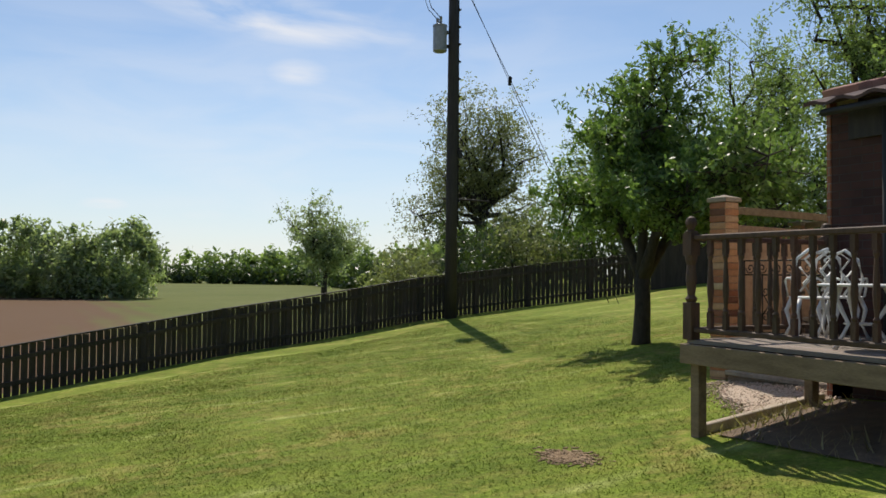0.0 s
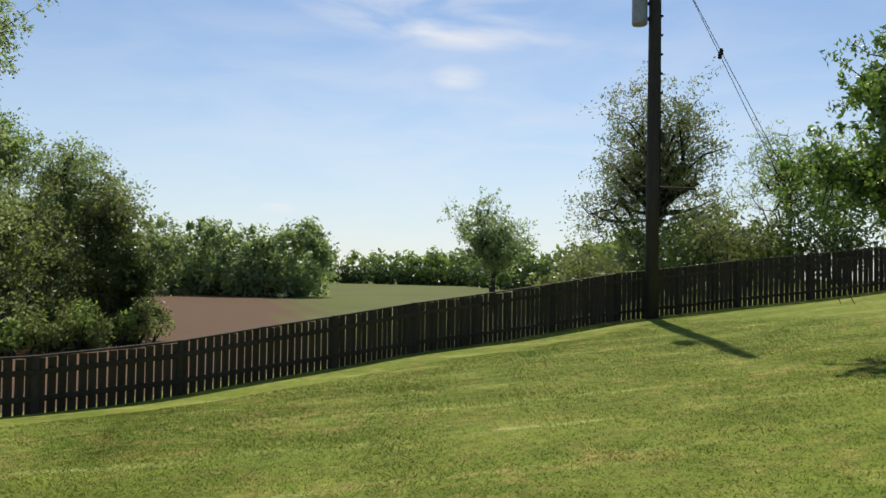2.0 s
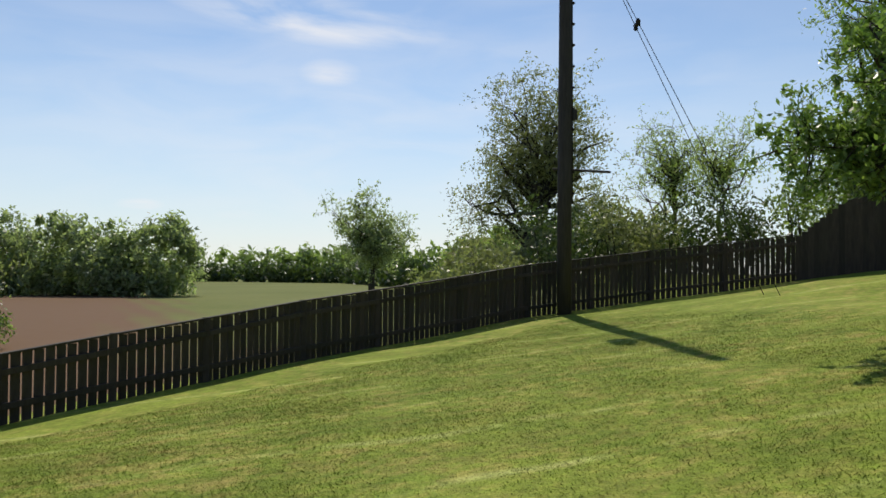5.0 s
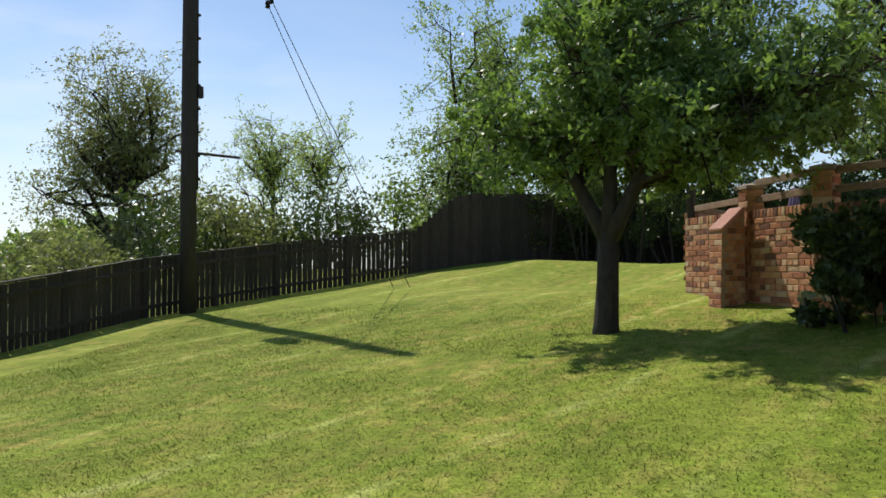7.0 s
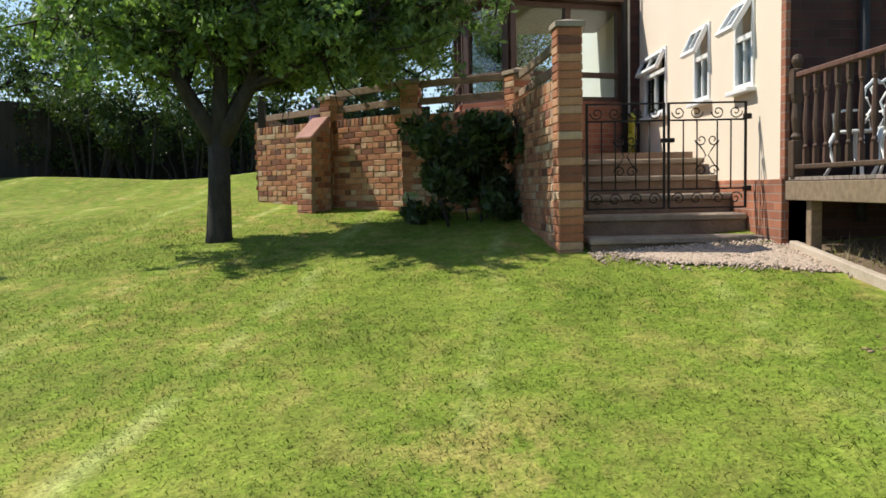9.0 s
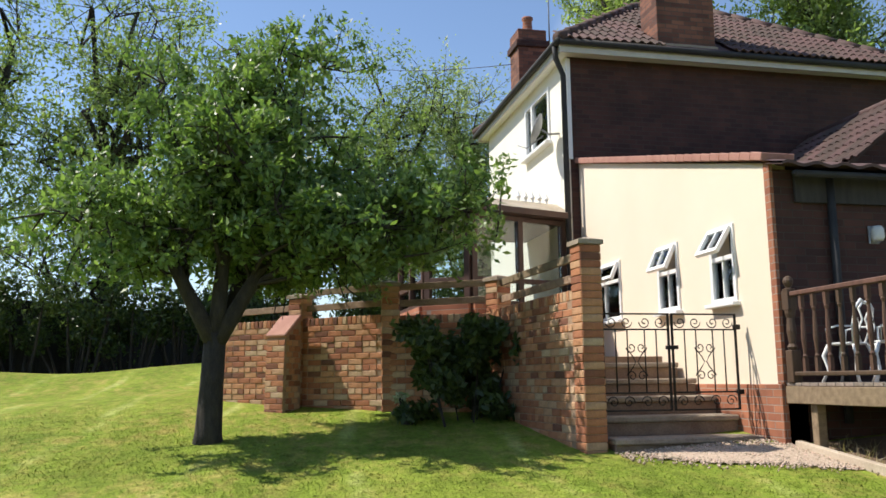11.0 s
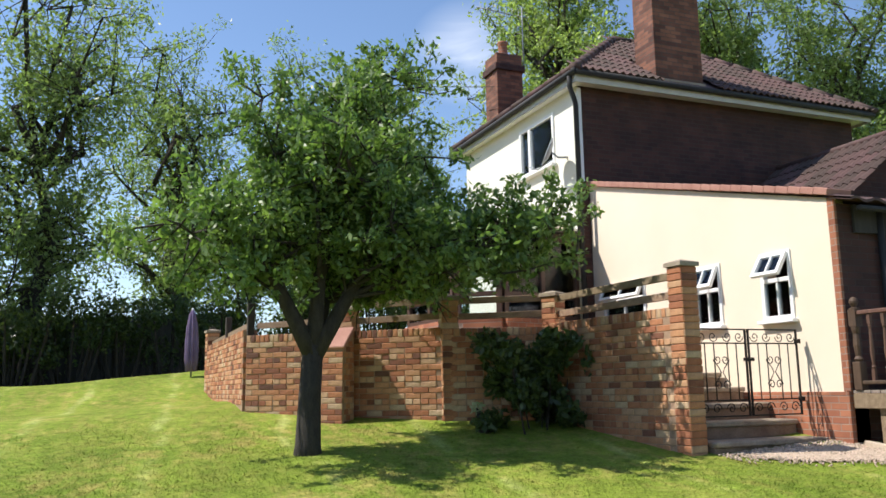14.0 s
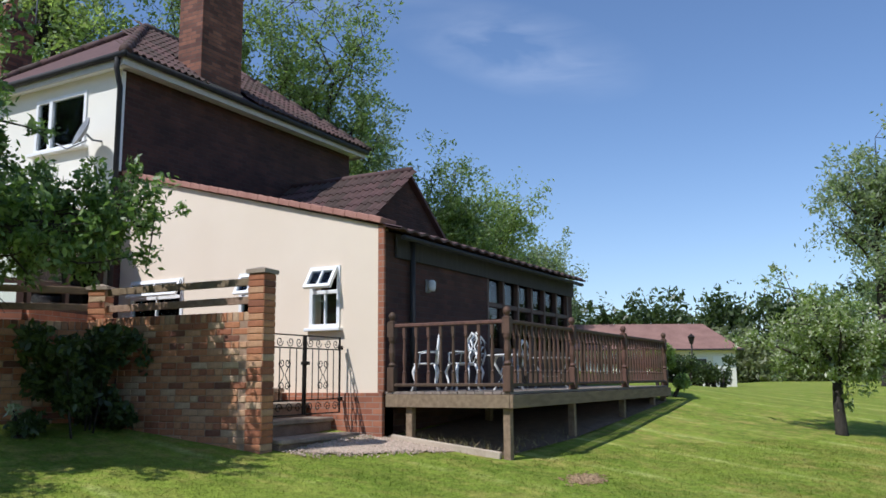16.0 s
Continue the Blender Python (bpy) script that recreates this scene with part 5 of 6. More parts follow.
def crumbs(n):
    """Loose soil scattered where the turf is worn through."""
    rng = np.random.default_rng(6)
    octa = np.array([(1, 0, 0), (-1, 0, 0), (0, 1, 0), (0, -1, 0), (0, 0, 1), (0, 0, -1)], float)
    tri = np.array([(0, 2, 4), (2, 1, 4), (1, 3, 4), (3, 0, 4), (2, 0, 5), (1, 2, 5), (3, 1, 5), (0, 3, 5)])
    vs, fs = [], []
    for i in range(n):
        x, y = -0.24 + rng.normal(0, 0.14), -2.72 + rng.normal(0, 0.08)
        s = rng.uniform(0.006, 0.02)
        vs.append(octa * s * (1.5, 1.5, 0.35) + rng.normal(0, s * 0.15, (6, 3)) + (x, y, ground_z(x, y) + 0.02 * noise.noise((x * 0.5, y * 0.5, 0)) + 0.004))
        fs.append(tri + 6 * i)
    scatter_mesh("soil_crumbs", np.concatenate(vs), np.concatenate(fs), M_CRUMB, "bare brown soil patch worn in the lawn", "soil")


M_CRUMB = material("dry_brown_soil", (0.27, 0.17, 0.085), (0.40, 0.275, 0.15), rough=0.95, scale=9, fine=70, bump=0.5, depth=0.01)
crumbs(800)


def weeds(n):
    """Dry stems and weeds at the edge of the deck."""
    rng = np.random.default_rng(8)
    x, y = rng.uniform(0.08, 0.5, n), rng.uniform(-1.7, -0.15, n)
    side = rng.random(n) < 0.35
    x, y = np.where(side, rng.uniform(0.2, 2.6, n), x), np.where(side, rng.uniform(-1.75, -1.3, n), y)
    h = rng.uniform(0.04, 0.15, n)
    base = np.stack([x, y, [ground_z(a, b) + 0.01 for a, b in zip(x, y)]], axis=1)
    off = np.stack([rng.normal(0, 0.004, n), rng.normal(0, 0.004, n), np.zeros(n)], axis=1)
    tip = base + np.stack([rng.normal(0, 0.07, n), rng.normal(0, 0.07, n), h], axis=1)
    v = np.stack([base - off, base + off, tip], axis=1).reshape(-1, 3)
    scatter_mesh("dry_weeds", v, np.arange(3 * n).reshape(n, 3), M_DRY, "dry weeds and stems under the deck edge", "weeds")


M_DRY = leaf_material("dry_stem", (0.22, 0.17, 0.09), (0.42, 0.36, 0.20), 0.3)
weeds(280)

# ---- boundary fence ----
LINE = [(-8.9, -10.8), (-10.8, -6.9), (-12.3, -4.2), (-14.8, -0.5), (-16.3, 3.8), (-16.4, 7.5), (-15.2, 11.3)]
TALL = [(-15.2, 11.3), (-14.5, 12.5), (-12.8, 15.6), (-9.0, 19.5), (-3.0, 22.0)]
bm = bmesh.new()
bm_box(bm, -0.060, 0.060, -0.009, 0.009, 0.0, 1.06)
PICKET = mesh_of("picket", bm, M_FENCE)
fence = thing("picket_fence", (0, 0, 0), "dark stained timber picket fence along the lawn", "fence")
rng = random.Random(3)
TOPS = [0.78, 0.85, 0.95, 1.11, 1.22, 1.25, 1.2]
for ((ax, ay), (bx, by)), h0, h1 in zip(zip(LINE, LINE[1:]), TOPS, TOPS[1:]):
    ln = math.hypot(bx - ax, by - ay)
    ang = math.atan2(by - ay, bx - ax)
    n = int(ln / 0.142)
    for i in range(n):
        k = (i + 0.5) / n
        x, y = ax + (bx - ax) * k, ay + (by - ay) * k
        ob = new("picket", PICKET)
        ob.parent = fence
        ob.location = (x, y, ground_z(x, y) - 0.03 + rng.uniform(-0.01, 0.01))
        ob.scale = (1, 1, (h0 + (h1 - h0) * k + 0.01) / 1.06)
        ob.rotation_euler = (0, rng.uniform(-0.01, 0.01), ang + rng.uniform(-0.04, 0.04))
    m = max(1, round(ln / 1.9))
    for i in range(m):
        k0, k1 = i / m, (i + 1) / m
        p = Vector((ax + (bx - ax) * k0, ay + (by - ay) * k0, 0))
        q = Vector((ax + (bx - ax) * k1, ay + (by - ay) * k1, 0))
        p.z, q.z = ground_z(p.x, p.y), ground_z(q.x, q.y)
        off = Vector((math.sin(ang), -math.cos(ang), 0)) * 0.04
        for z, zz in ((0.22, 0.22), (h0 + (h1 - h0) * k0 - 0.22, h0 + (h1 - h0) * k1 - 0.22)):
            mm = Matrix.Translation(p + off + Vector((0, 0, z))) @ (q - p + Vector((0, 0, zz - z))).to_track_quat("X", "Z").to_matrix().to_4x4()
            box_part("fence_rail", M_FENCE, fence, 0, (q - p).length, -0.02, 0.02, -0.04, 0.04, 0.003, m=mm)
        mm = Matrix.Translation(p + Vector((0, 0, h0 + (h1 - h0) * k0))) @ (q - p + Vector((0, 0, (h1 - h0) * (k1 - k0)))).to_track_quat("X", "Z").to_matrix().to_4x4()
        box_part("fence_cap", M_FENCE, fence, 0, (q - p).length, -0.04, 0.04, -0.015, 0.015, 0.003, m=mm)
        box_part("fence_post", M_FENCE, fence, p.x - 0.05, p.x + 0.05, p.y - 0.05, p.y + 0.05, p.z - 0.3, p.z + h0 + (h1 - h0) * k0 + 0.02, 0.005)
tall = thing("panel_fence", (0, 0, 0), "tall dark close-boarded timber fence at the lawn end", "fence")
for j, ((ax, ay), (bx, by)) in enumerate(zip(TALL, TALL[1:])):
    ln = math.hypot(bx - ax, by - ay)
    ang = math.atan2(by - ay, bx - ax)
    n = int(ln / 0.145)
    for i in range(n):
        k = (i + 0.5) / n
        x, y = ax + (bx - ax) * k, ay + (by - ay) * k
        h = 1.12 + 0.83 * (min(1, k * 1.05) if j == 0 else 1)
        box_part("fence_board", M_FENCE, tall, -0.078, 0.078, -0.01, 0.01, -0.1, h, 0, m=pose(x, y, ground_z(x, y), 0, 0, math.degrees(ang)))

# ---- telegraph pole ----
PX, PY = -15.89, 4.58
PZ = ground_z(PX, PY)
pole = thing("telegraph_pole", (PX, PY, PZ), "tall dark timber electricity pole with grey transformer and bracket", "utility pole")
tube_part("pole", M_POLE, pole, [(0, 0, -0.3), (0, 0, 3.5), (0.02, 0, 7.0), (0.03, 0, 12.0)], [0.175, 0.165, 0.15, 0.12], 14)
tube_part("cable_guard", M_PLASTICBLACK, pole, [(0.09, 0.155, 2.6), (0.09, 0.14, 6.5), (0.09, 0.13, 9.6)], 0.022, 6, "black cable clipped up the pole")
for i in range(14):
    box_part("cable_clip", M_IRON, pole, 0.05, 0.13, 0.12, 0.20, 2.8 + i * 0.5, 2.85 + i * 0.5, 0.004)
tube_part("cross_bar", M_POLE, pole, [(-0.12, -0.25, 3.40), (0.50, 0.95, 3.33)], 0.03, 8, "thin bar across the pole")
box_part("junction_box", M_PLASTICBLACK, pole, 0.06, 0.18, 0.12, 0.24, 4.55, 4.8, 0.01)
bm = bmesh.new()
bm_lathe(bm, [(0.17, 0), (0.20, 0.03), (0.20, 0.70), (0.21, 0.72), (0.21, 0.76), (0.1, 0.80)], 14, (0.0, -0.42, 7.55))
part("transformer_tank", bm, M_GREYMETAL, pole, "grey transformer tank")
box_part("tank_bracket", M_IRON, pole, -0.05, 0.05, -0.3, 0.0, 7.7, 7.78, 0.004)
box_part("tank_bracket", M_IRON, pole, -0.05, 0.05, -0.3, 0.0, 8.1, 8.18, 0.004)
box_part("cross_arm", M_POLE, pole, -0.05, 0.05, -0.24, 0.24, 10.35, 10.45, 0.008, "timber cross-arm near the pole top")
for dy in (-0.1, 0.1):
    bm = bmesh.new()
    bm_lathe(bm, [(0.03, 0), (0.05, 0.03), (0.03, 0.06), (0.05, 0.09), (0.03, 0.12), (0.05, 0.15), (0.02, 0.2)], 8, (dy, -0.45, 8.35))
    part("insulator", bm, M_GREYMETAL, pole)
for dy in (-0.1, 0.1):
    tube_part("jumper_wire", M_PLASTICBLACK, pole, [(dy, -0.45, 8.5), (dy, -0.75, 8.75), (dy, -0.95, 9.3), (0.0, -0.2, 10.3)], 0.012, 5)


def wire(name, a, b, sag, r, label):
    a, b = Vector(a), Vector(b)
    pts = [a.lerp(b, i / 20) - Vector((0, 0, sag * 4 * (i / 20) * (1 - i / 20))) for i in range(21)]
    return tagged(tube_part(name, M_PLASTICBLACK, None, pts, r, 5), label, "cable", "overhead cables at the pole")


for k, (s, e) in enumerate((((-15.94, 4.71, 10.4), (-13.14, 8.01, 0.75)), ((-15.79, 4.51, 10.4), (-12.54, 7.86, 0.75)))):
    w = wire("stay_wire", s, e, 0.0, 0.009, "thin stay wire with an insulator from the pole")
    c = Vector(s).lerp(Vector(e), 0.36)
    bm = bmesh.new()
    bm_lathe(bm, [(0.025, -0.09), (0.06, -0.06), (0.045, -0.02), (0.06, 0.03), (0.025, 0.09)], 8, c)
    part("stay_insulator", bm, M_IRON, w)

wire("overhead_wire", (0.05, 8.52, 7.39), (-2.12, 30.05, 15.70), 0.3, 0.008, "thin overhead cable running to the house chimney")


# ---- trees ----
def leaf_cloud(centres, spread, n, size, rng, droop=0.0):
    """Small folded leaves about the given twig points."""
    pick = rng.integers(0, len(centres), n)
    d = rng.normal(0, 1, (n, 3))
    d /= np.linalg.norm(d, axis=1, keepdims=True)
    reach = rng.uniform(0.6, 1.9, len(centres))[pick][:, None]
    c = centres[pick] + d * reach * rng.random((n, 1)) ** 0.55 * np.array(spread)
    a = rng.normal(0, 1, (n, 3))
    a[:, 2] -= droop
    a /= np.linalg.norm(a, axis=1, keepdims=True)
    b = np.cross(a, rng.normal(0, 1, (n, 3)))
    b /= np.linalg.norm(b, axis=1, keepdims=True)
    s = size * rng.uniform(0.6, 1.3, (n, 1))
    nrm = np.cross(a, b)
    v = np.stack([c - a * s, c + b * s * 0.42 + nrm * s * 0.12, c + a * s, c - b * s * 0.42 + nrm * s * 0.12], axis=1).reshape(-1, 3)
    f = np.arange(4 * n).reshape(n, 4)
    return v, f


def in_crown(rng, k, centre, radii, shell=0.45):
    d = rng.normal(0, 1, (k, 3))
    d /= np.linalg.norm(d, axis=1, keepdims=True)
    return np.array(centre) + d * np.array(radii) * (shell + (1 - shell) * rng.random((k, 1)) ** 0.6)


def tree(name, at, crowns, trunk_r, fork, leaves, size, mat, label, seed, limbs=9, twigs=10, lean=(0, 0), twig_len=0.5, second=None, category="tree", droop=0.3, spread=0.30, leader=None, limb_r=1.0, wander=0.025, low=-1.0, scaffold=()):
    """A tapered trunk, limbs that reach into the crown, twigs on the limbs and leaves about the twigs. crowns: (centre, radii) from the base."""
    rng = np.random.default_rng(seed)
    x, y = at
    ob = thing(name, (x, y, ground_z(x, y)), label, category)
    bm = bmesh.new()
    top = Vector((lean[0], lean[1], fork))
    stem = [Vector((0, 0, -0.15)), Vector((lean[0] * 0.1, lean[1] * 0.1, fork * 0.08)), Vector((lean[0] * 0.45, lean[1] * 0.45 + 0.02, fork * 0.5)), top]
    width = [trunk_r * 1.35, trunk_r * 1.05, trunk_r * 0.92, trunk_r * 0.85]
    lead = leader or fork
    if leader:
        for k in (0.33, 0.66, 1.0):
            stem.append(Vector((lean[0] + rng.normal(0, 0.05) * leader * 0.5, lean[1] + rng.normal(0, 0.05) * leader * 0.5, fork + (leader - fork) * k)))
            width.append(trunk_r * (0.85 - 0.62 * k))
    bm_tube(bm, stem, width, 12)
    part("trunk", bm, M_BARK, ob, smooth=True)
    arms = []
    for tip in scaffold:
        tip = Vector(tip)
        bend = top.lerp(tip, 0.5) + Vector((0, 0, -0.10 * (tip - top).length))
        arms.append([(top - Vector((0, 0, 0.12))).lerp(bend, k).lerp(bend.lerp(tip, k), k) for k in (0, 0.25, 0.5, 0.75, 1.0)])
        bm = bmesh.new()
        bm_tube(bm, arms[-1], [trunk_r * f for f in (0.80, 0.66, 0.56, 0.46, 0.34)], 9, True)
        part("limb", bm, M_BARK, ob, smooth=True)
    pts = []
    for centre, radii, *own in crowns:
        ends = in_crown(rng, own[0] if own else limbs, centre, radii, 0.35)
        for e in ends:
            e = Vector(e)
            start = top - Vector((0, 0, fork * 0.15 * rng.random()))
            if arms:
                arm = min(arms, key=lambda line: (line[-1] - e).length)
                start = arm[int(rng.integers(2, 5))]
            if leader:
                out = math.hypot(e.x - lean[0], e.y - lean[1])
                z = min(lead * 0.97, max(fork * 0.75, e.z - out * rng.uniform(0.25, 0.9)))
                i = max(j for j in range(len(stem) - 1) if stem[j].z <= z)
                start = stem[i].lerp(stem[i + 1], (z - stem[i].z) / (stem[i + 1].z - stem[i].z))
            ctrl = start.lerp(e, 0.45) + Vector((rng.normal(0, 0.2), rng.normal(0, 0.2), 0.18 if leader else 0.25)) * (e - start).length * 0.4
            line = [start.lerp(ctrl, k).lerp(ctrl.lerp(e, k), k) + Vector(rng.normal(0, wander, 3)) * (e - start).length * (0.3 + 0.7 * (wander > 0.03) if 0 < k < 1 else 0) for k in (0, 0.17, 0.34, 0.5, 0.67, 0.84, 1.0)]
            bm = bmesh.new()
            bm_tube(bm, line, [trunk_r * f * limb_r * (0.62 if leader else 1.0) for f in (0.62, 0.5, 0.4, 0.31, 0.22, 0.14, 0.06)], 6, False)
            for _ in range(twigs):
                i = rng.integers(2, 7)
                s = line[i]
                d = Vector(rng.normal(0, 1, 3))
                d.z += 0.25
                d = d.normalized() * twig_len * rng.uniform(0.5, 1.6)
                mid, end = s + d * 0.5 + Vector(rng.normal(0, 0.08, 3)) * twig_len, s + d
                r = min(0.016, trunk_r * 0.10)
                bm_tube(bm, [s, mid, end], [r, r * 0.6, r * 0.25], 4, False)
                pts += [tuple(mid), tuple(end), tuple(end), tuple(s.lerp(end, 0.75))]
            part("limb", bm, M_BARK, ob, smooth=True)
    pts = np.array(pts)
    pts = pts[pts[:, 2] > low]
    v, f = leaf_cloud(pts, (spread * twig_len,) * 3, leaves, size, rng, droop)
    scatter_mesh("crown", v, f, mat, "", "", ob)
    if second:
        m2, n2, s2 = second
        v, f = leaf_cloud(pts, (spread * twig_len * 1.1,) * 3, n2, s2, rng, droop)
        scatter_mesh("blossom", v, f, m2, "", "", ob)
    return ob


def shrub_mass(name, at, radii, n, size, mat, label, category, seed, lumps=9, group=""):
    """A bush of many leaf clumps on short stems."""
    rng = np.random.default_rng(seed)
    x, y = at
    ob = thing(name, (x, y, ground_z(x, y)), label, category, group)
    lump = np.stack([rng.uniform(-1, 1, lumps) * radii[0], rng.uniform(-1, 1, lumps) * radii[1], rng.uniform(0.25 if lumps < 30 else 0.06, 1.0, lumps) * radii[2]], axis=1)
    bm = bmesh.new()
    for c in lump if lumps < 30 else lump[:9]:
        bm_tube(bm, [(c[0] * 0.5, c[1] * 0.5, -0.1), (c[0] * 0.8, c[1] * 0.8, c[2] * 0.5), tuple(c)], [0.05, 0.035, 0.01] if lumps < 30 else [0.012, 0.009, 0.004], 5, False)
    part("stem", bm, M_BARK, ob)
    k = rng.integers(0, lumps, n)
    d = rng.normal(0, 1, (n, 3))
    d /= np.linalg.norm(d, axis=1, keepdims=True)
    r = min(radii) * (0.55 if lumps < 30 else 0.42) * rng.random((n, 1)) ** 0.4 * rng.uniform(0.8, 1.2, lumps)[k][:, None]
    c = lump[k] + d * r
    c[:, 2] = np.maximum(c[:, 2], 0.02 + 0.1 * rng.random(n))
    v, f = leaf_cloud(c, (size * 0.5,) * 3, n, size, rng, 0.2)
    scatter_mesh("foliage", v, f, mat, "", "", ob)
    return ob


def wood_belt(name, line, height, depth, n, size, mat, label, seed, base=0.0):
    """A far belt of trees as one mass of leaf clumps with an uneven top."""
    rng = np.random.default_rng(seed)
    pts = []
    for (ax, ay), (bx, by) in zip(line, line[1:]):
        ln = math.hypot(bx - ax, by - ay)
        for _ in range(max(3, int(ln / (height * 0.10)))):
            k = rng.random()
            h = height * rng.uniform(0.7, 1.05)
            x, y = ax + (bx - ax) * k + rng.normal(0, depth * 0.4), ay + (by - ay) * k + rng.normal(0, depth * 0.4)
            for _ in range(14):
                d = rng.normal(0, 1, 3)
                d /= np.linalg.norm(d)
                pts.append((x + d[0] * h * 0.33, y + d[1] * h * 0.33, ground_z(x, y) + max(0.2, h * (0.52 + 0.45 * d[2]))))
            pts += [(x + rng.normal(0, h * 0.2), y + rng.normal(0, h * 0.2), ground_z(x, y) + h * rng.uniform(0.02, 0.35)) for _ in range(6)]
    pts = np.array(pts)
    v, f = leaf_cloud(pts, (height * 0.115,) * 3, n, size, rng, 0.1)
    return scatter_mesh(name, v, f, mat, label, "woodland")


# the apple tree on the lawn
tree("apple_tree", (-5.36, 2.43), [((-0.8, -0.2, 2.45), (0.95, 1.2, 0.55), 10), ((1.8, -0.25, 2.4), (1.2, 1.2, 0.6), 12), ((1.6, 1.25, 2.6), (1.2, 0.9, 0.6), 10), ((0.6, -0.15, 2.65), (1.7, 1.6, 0.75), 14), ((0.5, 0.0, 3.3), (1.45, 1.3, 0.65), 12), ((-0.75, 0.0, 3.85), (0.35, 0.35, 0.45), 2), ((0.35, -0.1, 4.4), (0.25, 0.25, 0.6), 4), ((1.05, -0.1, 4.3), (0.25, 0.25, 0.65), 4), ((2.6, -0.5, 2.55), (0.6, 0.45, 0.35), 6)], 0.138, 1.18, 66000, 0.048, M_LEAF_APPLE,
     "leafy apple tree with a dark forked trunk on the lawn", 11, limbs=11, twigs=15, lean=(0.05, -0.02), twig_len=0.50, spread=0.22, limb_r=0.36, wander=0.05, low=1.66,
     scaffold=((-0.62, -0.12, 2.35), (0.80, -0.15, 2.45), (0.45, 0.62, 2.40), (0.15, -0.1, 2.75)))
# the blossoming tree by the far end of the deck
tree("apple_tree", (6.08, -4.77), [((0.0, -0.2, 1.9), (1.15, 1.3, 0.7)), ((0.2, -0.9, 1.7), (1.0, 1.0, 0.7)), ((0.0, 0.2, 1.5), (1.1, 1.0, 0.5))], 0.09, 0.95, 13000, 0.042, M_LEAF_LIGHT,
     "small spreading apple tree in pale blossom on the lawn", 12, limbs=8, twigs=10, twig_len=0.36, second=(M_BLOSSOM, 6500, 0.038))

# climbing shrub in the corner of the garden wall
shrub_mass("shrub", (-2.5, 2.45), (0.66, 0.40, 1.12), 7500, 0.06, M_LEAF_DARK, "dark glossy shrub in the corner of the garden wall", "shrub", 21, 46)
shrub_mass("shrub", (-3.1, 2.55), (0.16, 0.12, 0.42), 80, 0.055, M_BLOSSOM, "pale variegated shrub against the garden wall", "shrub", 22, 4)


def furled_parasol(x, y):
    ob = thing("parasol", (x, y, ground_z(x, y)), "furled faded purple canvas parasol beside the terrace wall", "parasol")
    tube_part("pole", M_GREYMETAL, ob, [(0, 0, -0.1), (0, 0, 1.5)], 0.02, 8)
    bm = bmesh.new()
    rings = []
    for z, r in ((0.12, 0.10), (0.4, 0.12), (0.75, 0.12), (1.1, 0.10), (1.35, 0.06), (1.46, 0.02)):
        rings.append([bm.verts.new((r * (1 + 0.22 * math.cos(8 * a)) * math.cos(a), r * (1 + 0.22 * math.cos(8 * a)) * math.sin(a), z)) for a in (k * math.pi / 24 for k in range(48))])
    for a, b in zip(rings, rings[1:]):
        for k in range(48):
            bm.faces.new((a[k], a[(k + 1) % 48], b[(k + 1) % 48], b[k]))
    bm.faces.new(rings[0][::-1]), bm.faces.new(rings[-1])
    part("canopy", bm, M_PARASOL, ob, "purple canvas hanging in folds", smooth=True)


furled_parasol(-5.62, 12.3)
shrub_mass("shrub", (7.75, -1.5), (0.35, 0.4, 1.0), 2600, 0.05, M_LEAF_LIGHT, "light green shrub at the end of the deck", "shrub", 23, 8)

# oaks, ashes and thorns beyond the fence
tree("field_tree", (-50.0, 25.2), [((-0.3, -3.9, 7.4), (2.6, 2.6, 3.4)), ((0.0, 3.9, 7.4), (2.8, 2.6, 3.8)), ((0.0, 1.7, 12.8), (2.4, 2.4, 3.2)), ((0.0, -1.8, 11.2), (2.6, 2.6, 2.8))], 0.50, 2.4, 26000, 0.125, M_LEAF_OAK,
     "large half-leafed oak standing beyond the garden fence", 31, limbs=9, twigs=18, twig_len=1.7, spread=0.30, leader=5.5, limb_r=1.15, wander=0.085)
tree("field_tree", (-64.5, 18.0), [((0, -1.9, 6.3), (2.4, 2.0, 2.0)), ((0, 1.9, 6.0), (2.4, 2.0, 1.9)), ((0, 0, 8.3), (2.0, 2.0, 1.6)), ((0, 0, 4.2), (2.2, 2.4, 1.2), 6)], 0.30, 2.4, 11000, 0.14, M_LEAF_GREY,
     "round light-leafed tree at the field edge", 32, limbs=7, twigs=16, twig_len=1.2, leader=4.5, limb_r=1.0, wander=0.07)
tree("field_tree", (-34.3, 23.8), [((0, -1.4, 5.4), (2.2, 2.2, 2.0)), ((0, 1.2, 5.6), (2.2, 2.2, 2.0)), ((0, 0, 6.9), (2.0, 2.0, 1.8))], 0.17, 2.0, 6000, 0.080, M_LEAF_LIGHT,
     "slender pale-leafed tree beyond the garden fence", 33, limbs=12, twigs=11, twig_len=0.9, spread=0.34, leader=5.0, limb_r=1.1, wander=0.06)
tree("field_tree", (-30.9, 23.7), [((0, -0.6, 5.0), (2.0, 2.4, 2.4)), ((0, 0.8, 6.4), (1.8, 2.0, 1.8))], 0.15, 1.8, 3600, 0.080, M_LEAF_LIGHT,
     "slender pale-leafed tree beyond the garden fence", 34, limbs=12, twigs=9, twig_len=0.9, spread=0.34, leader=4.8, limb_r=1.1, wander=0.06)
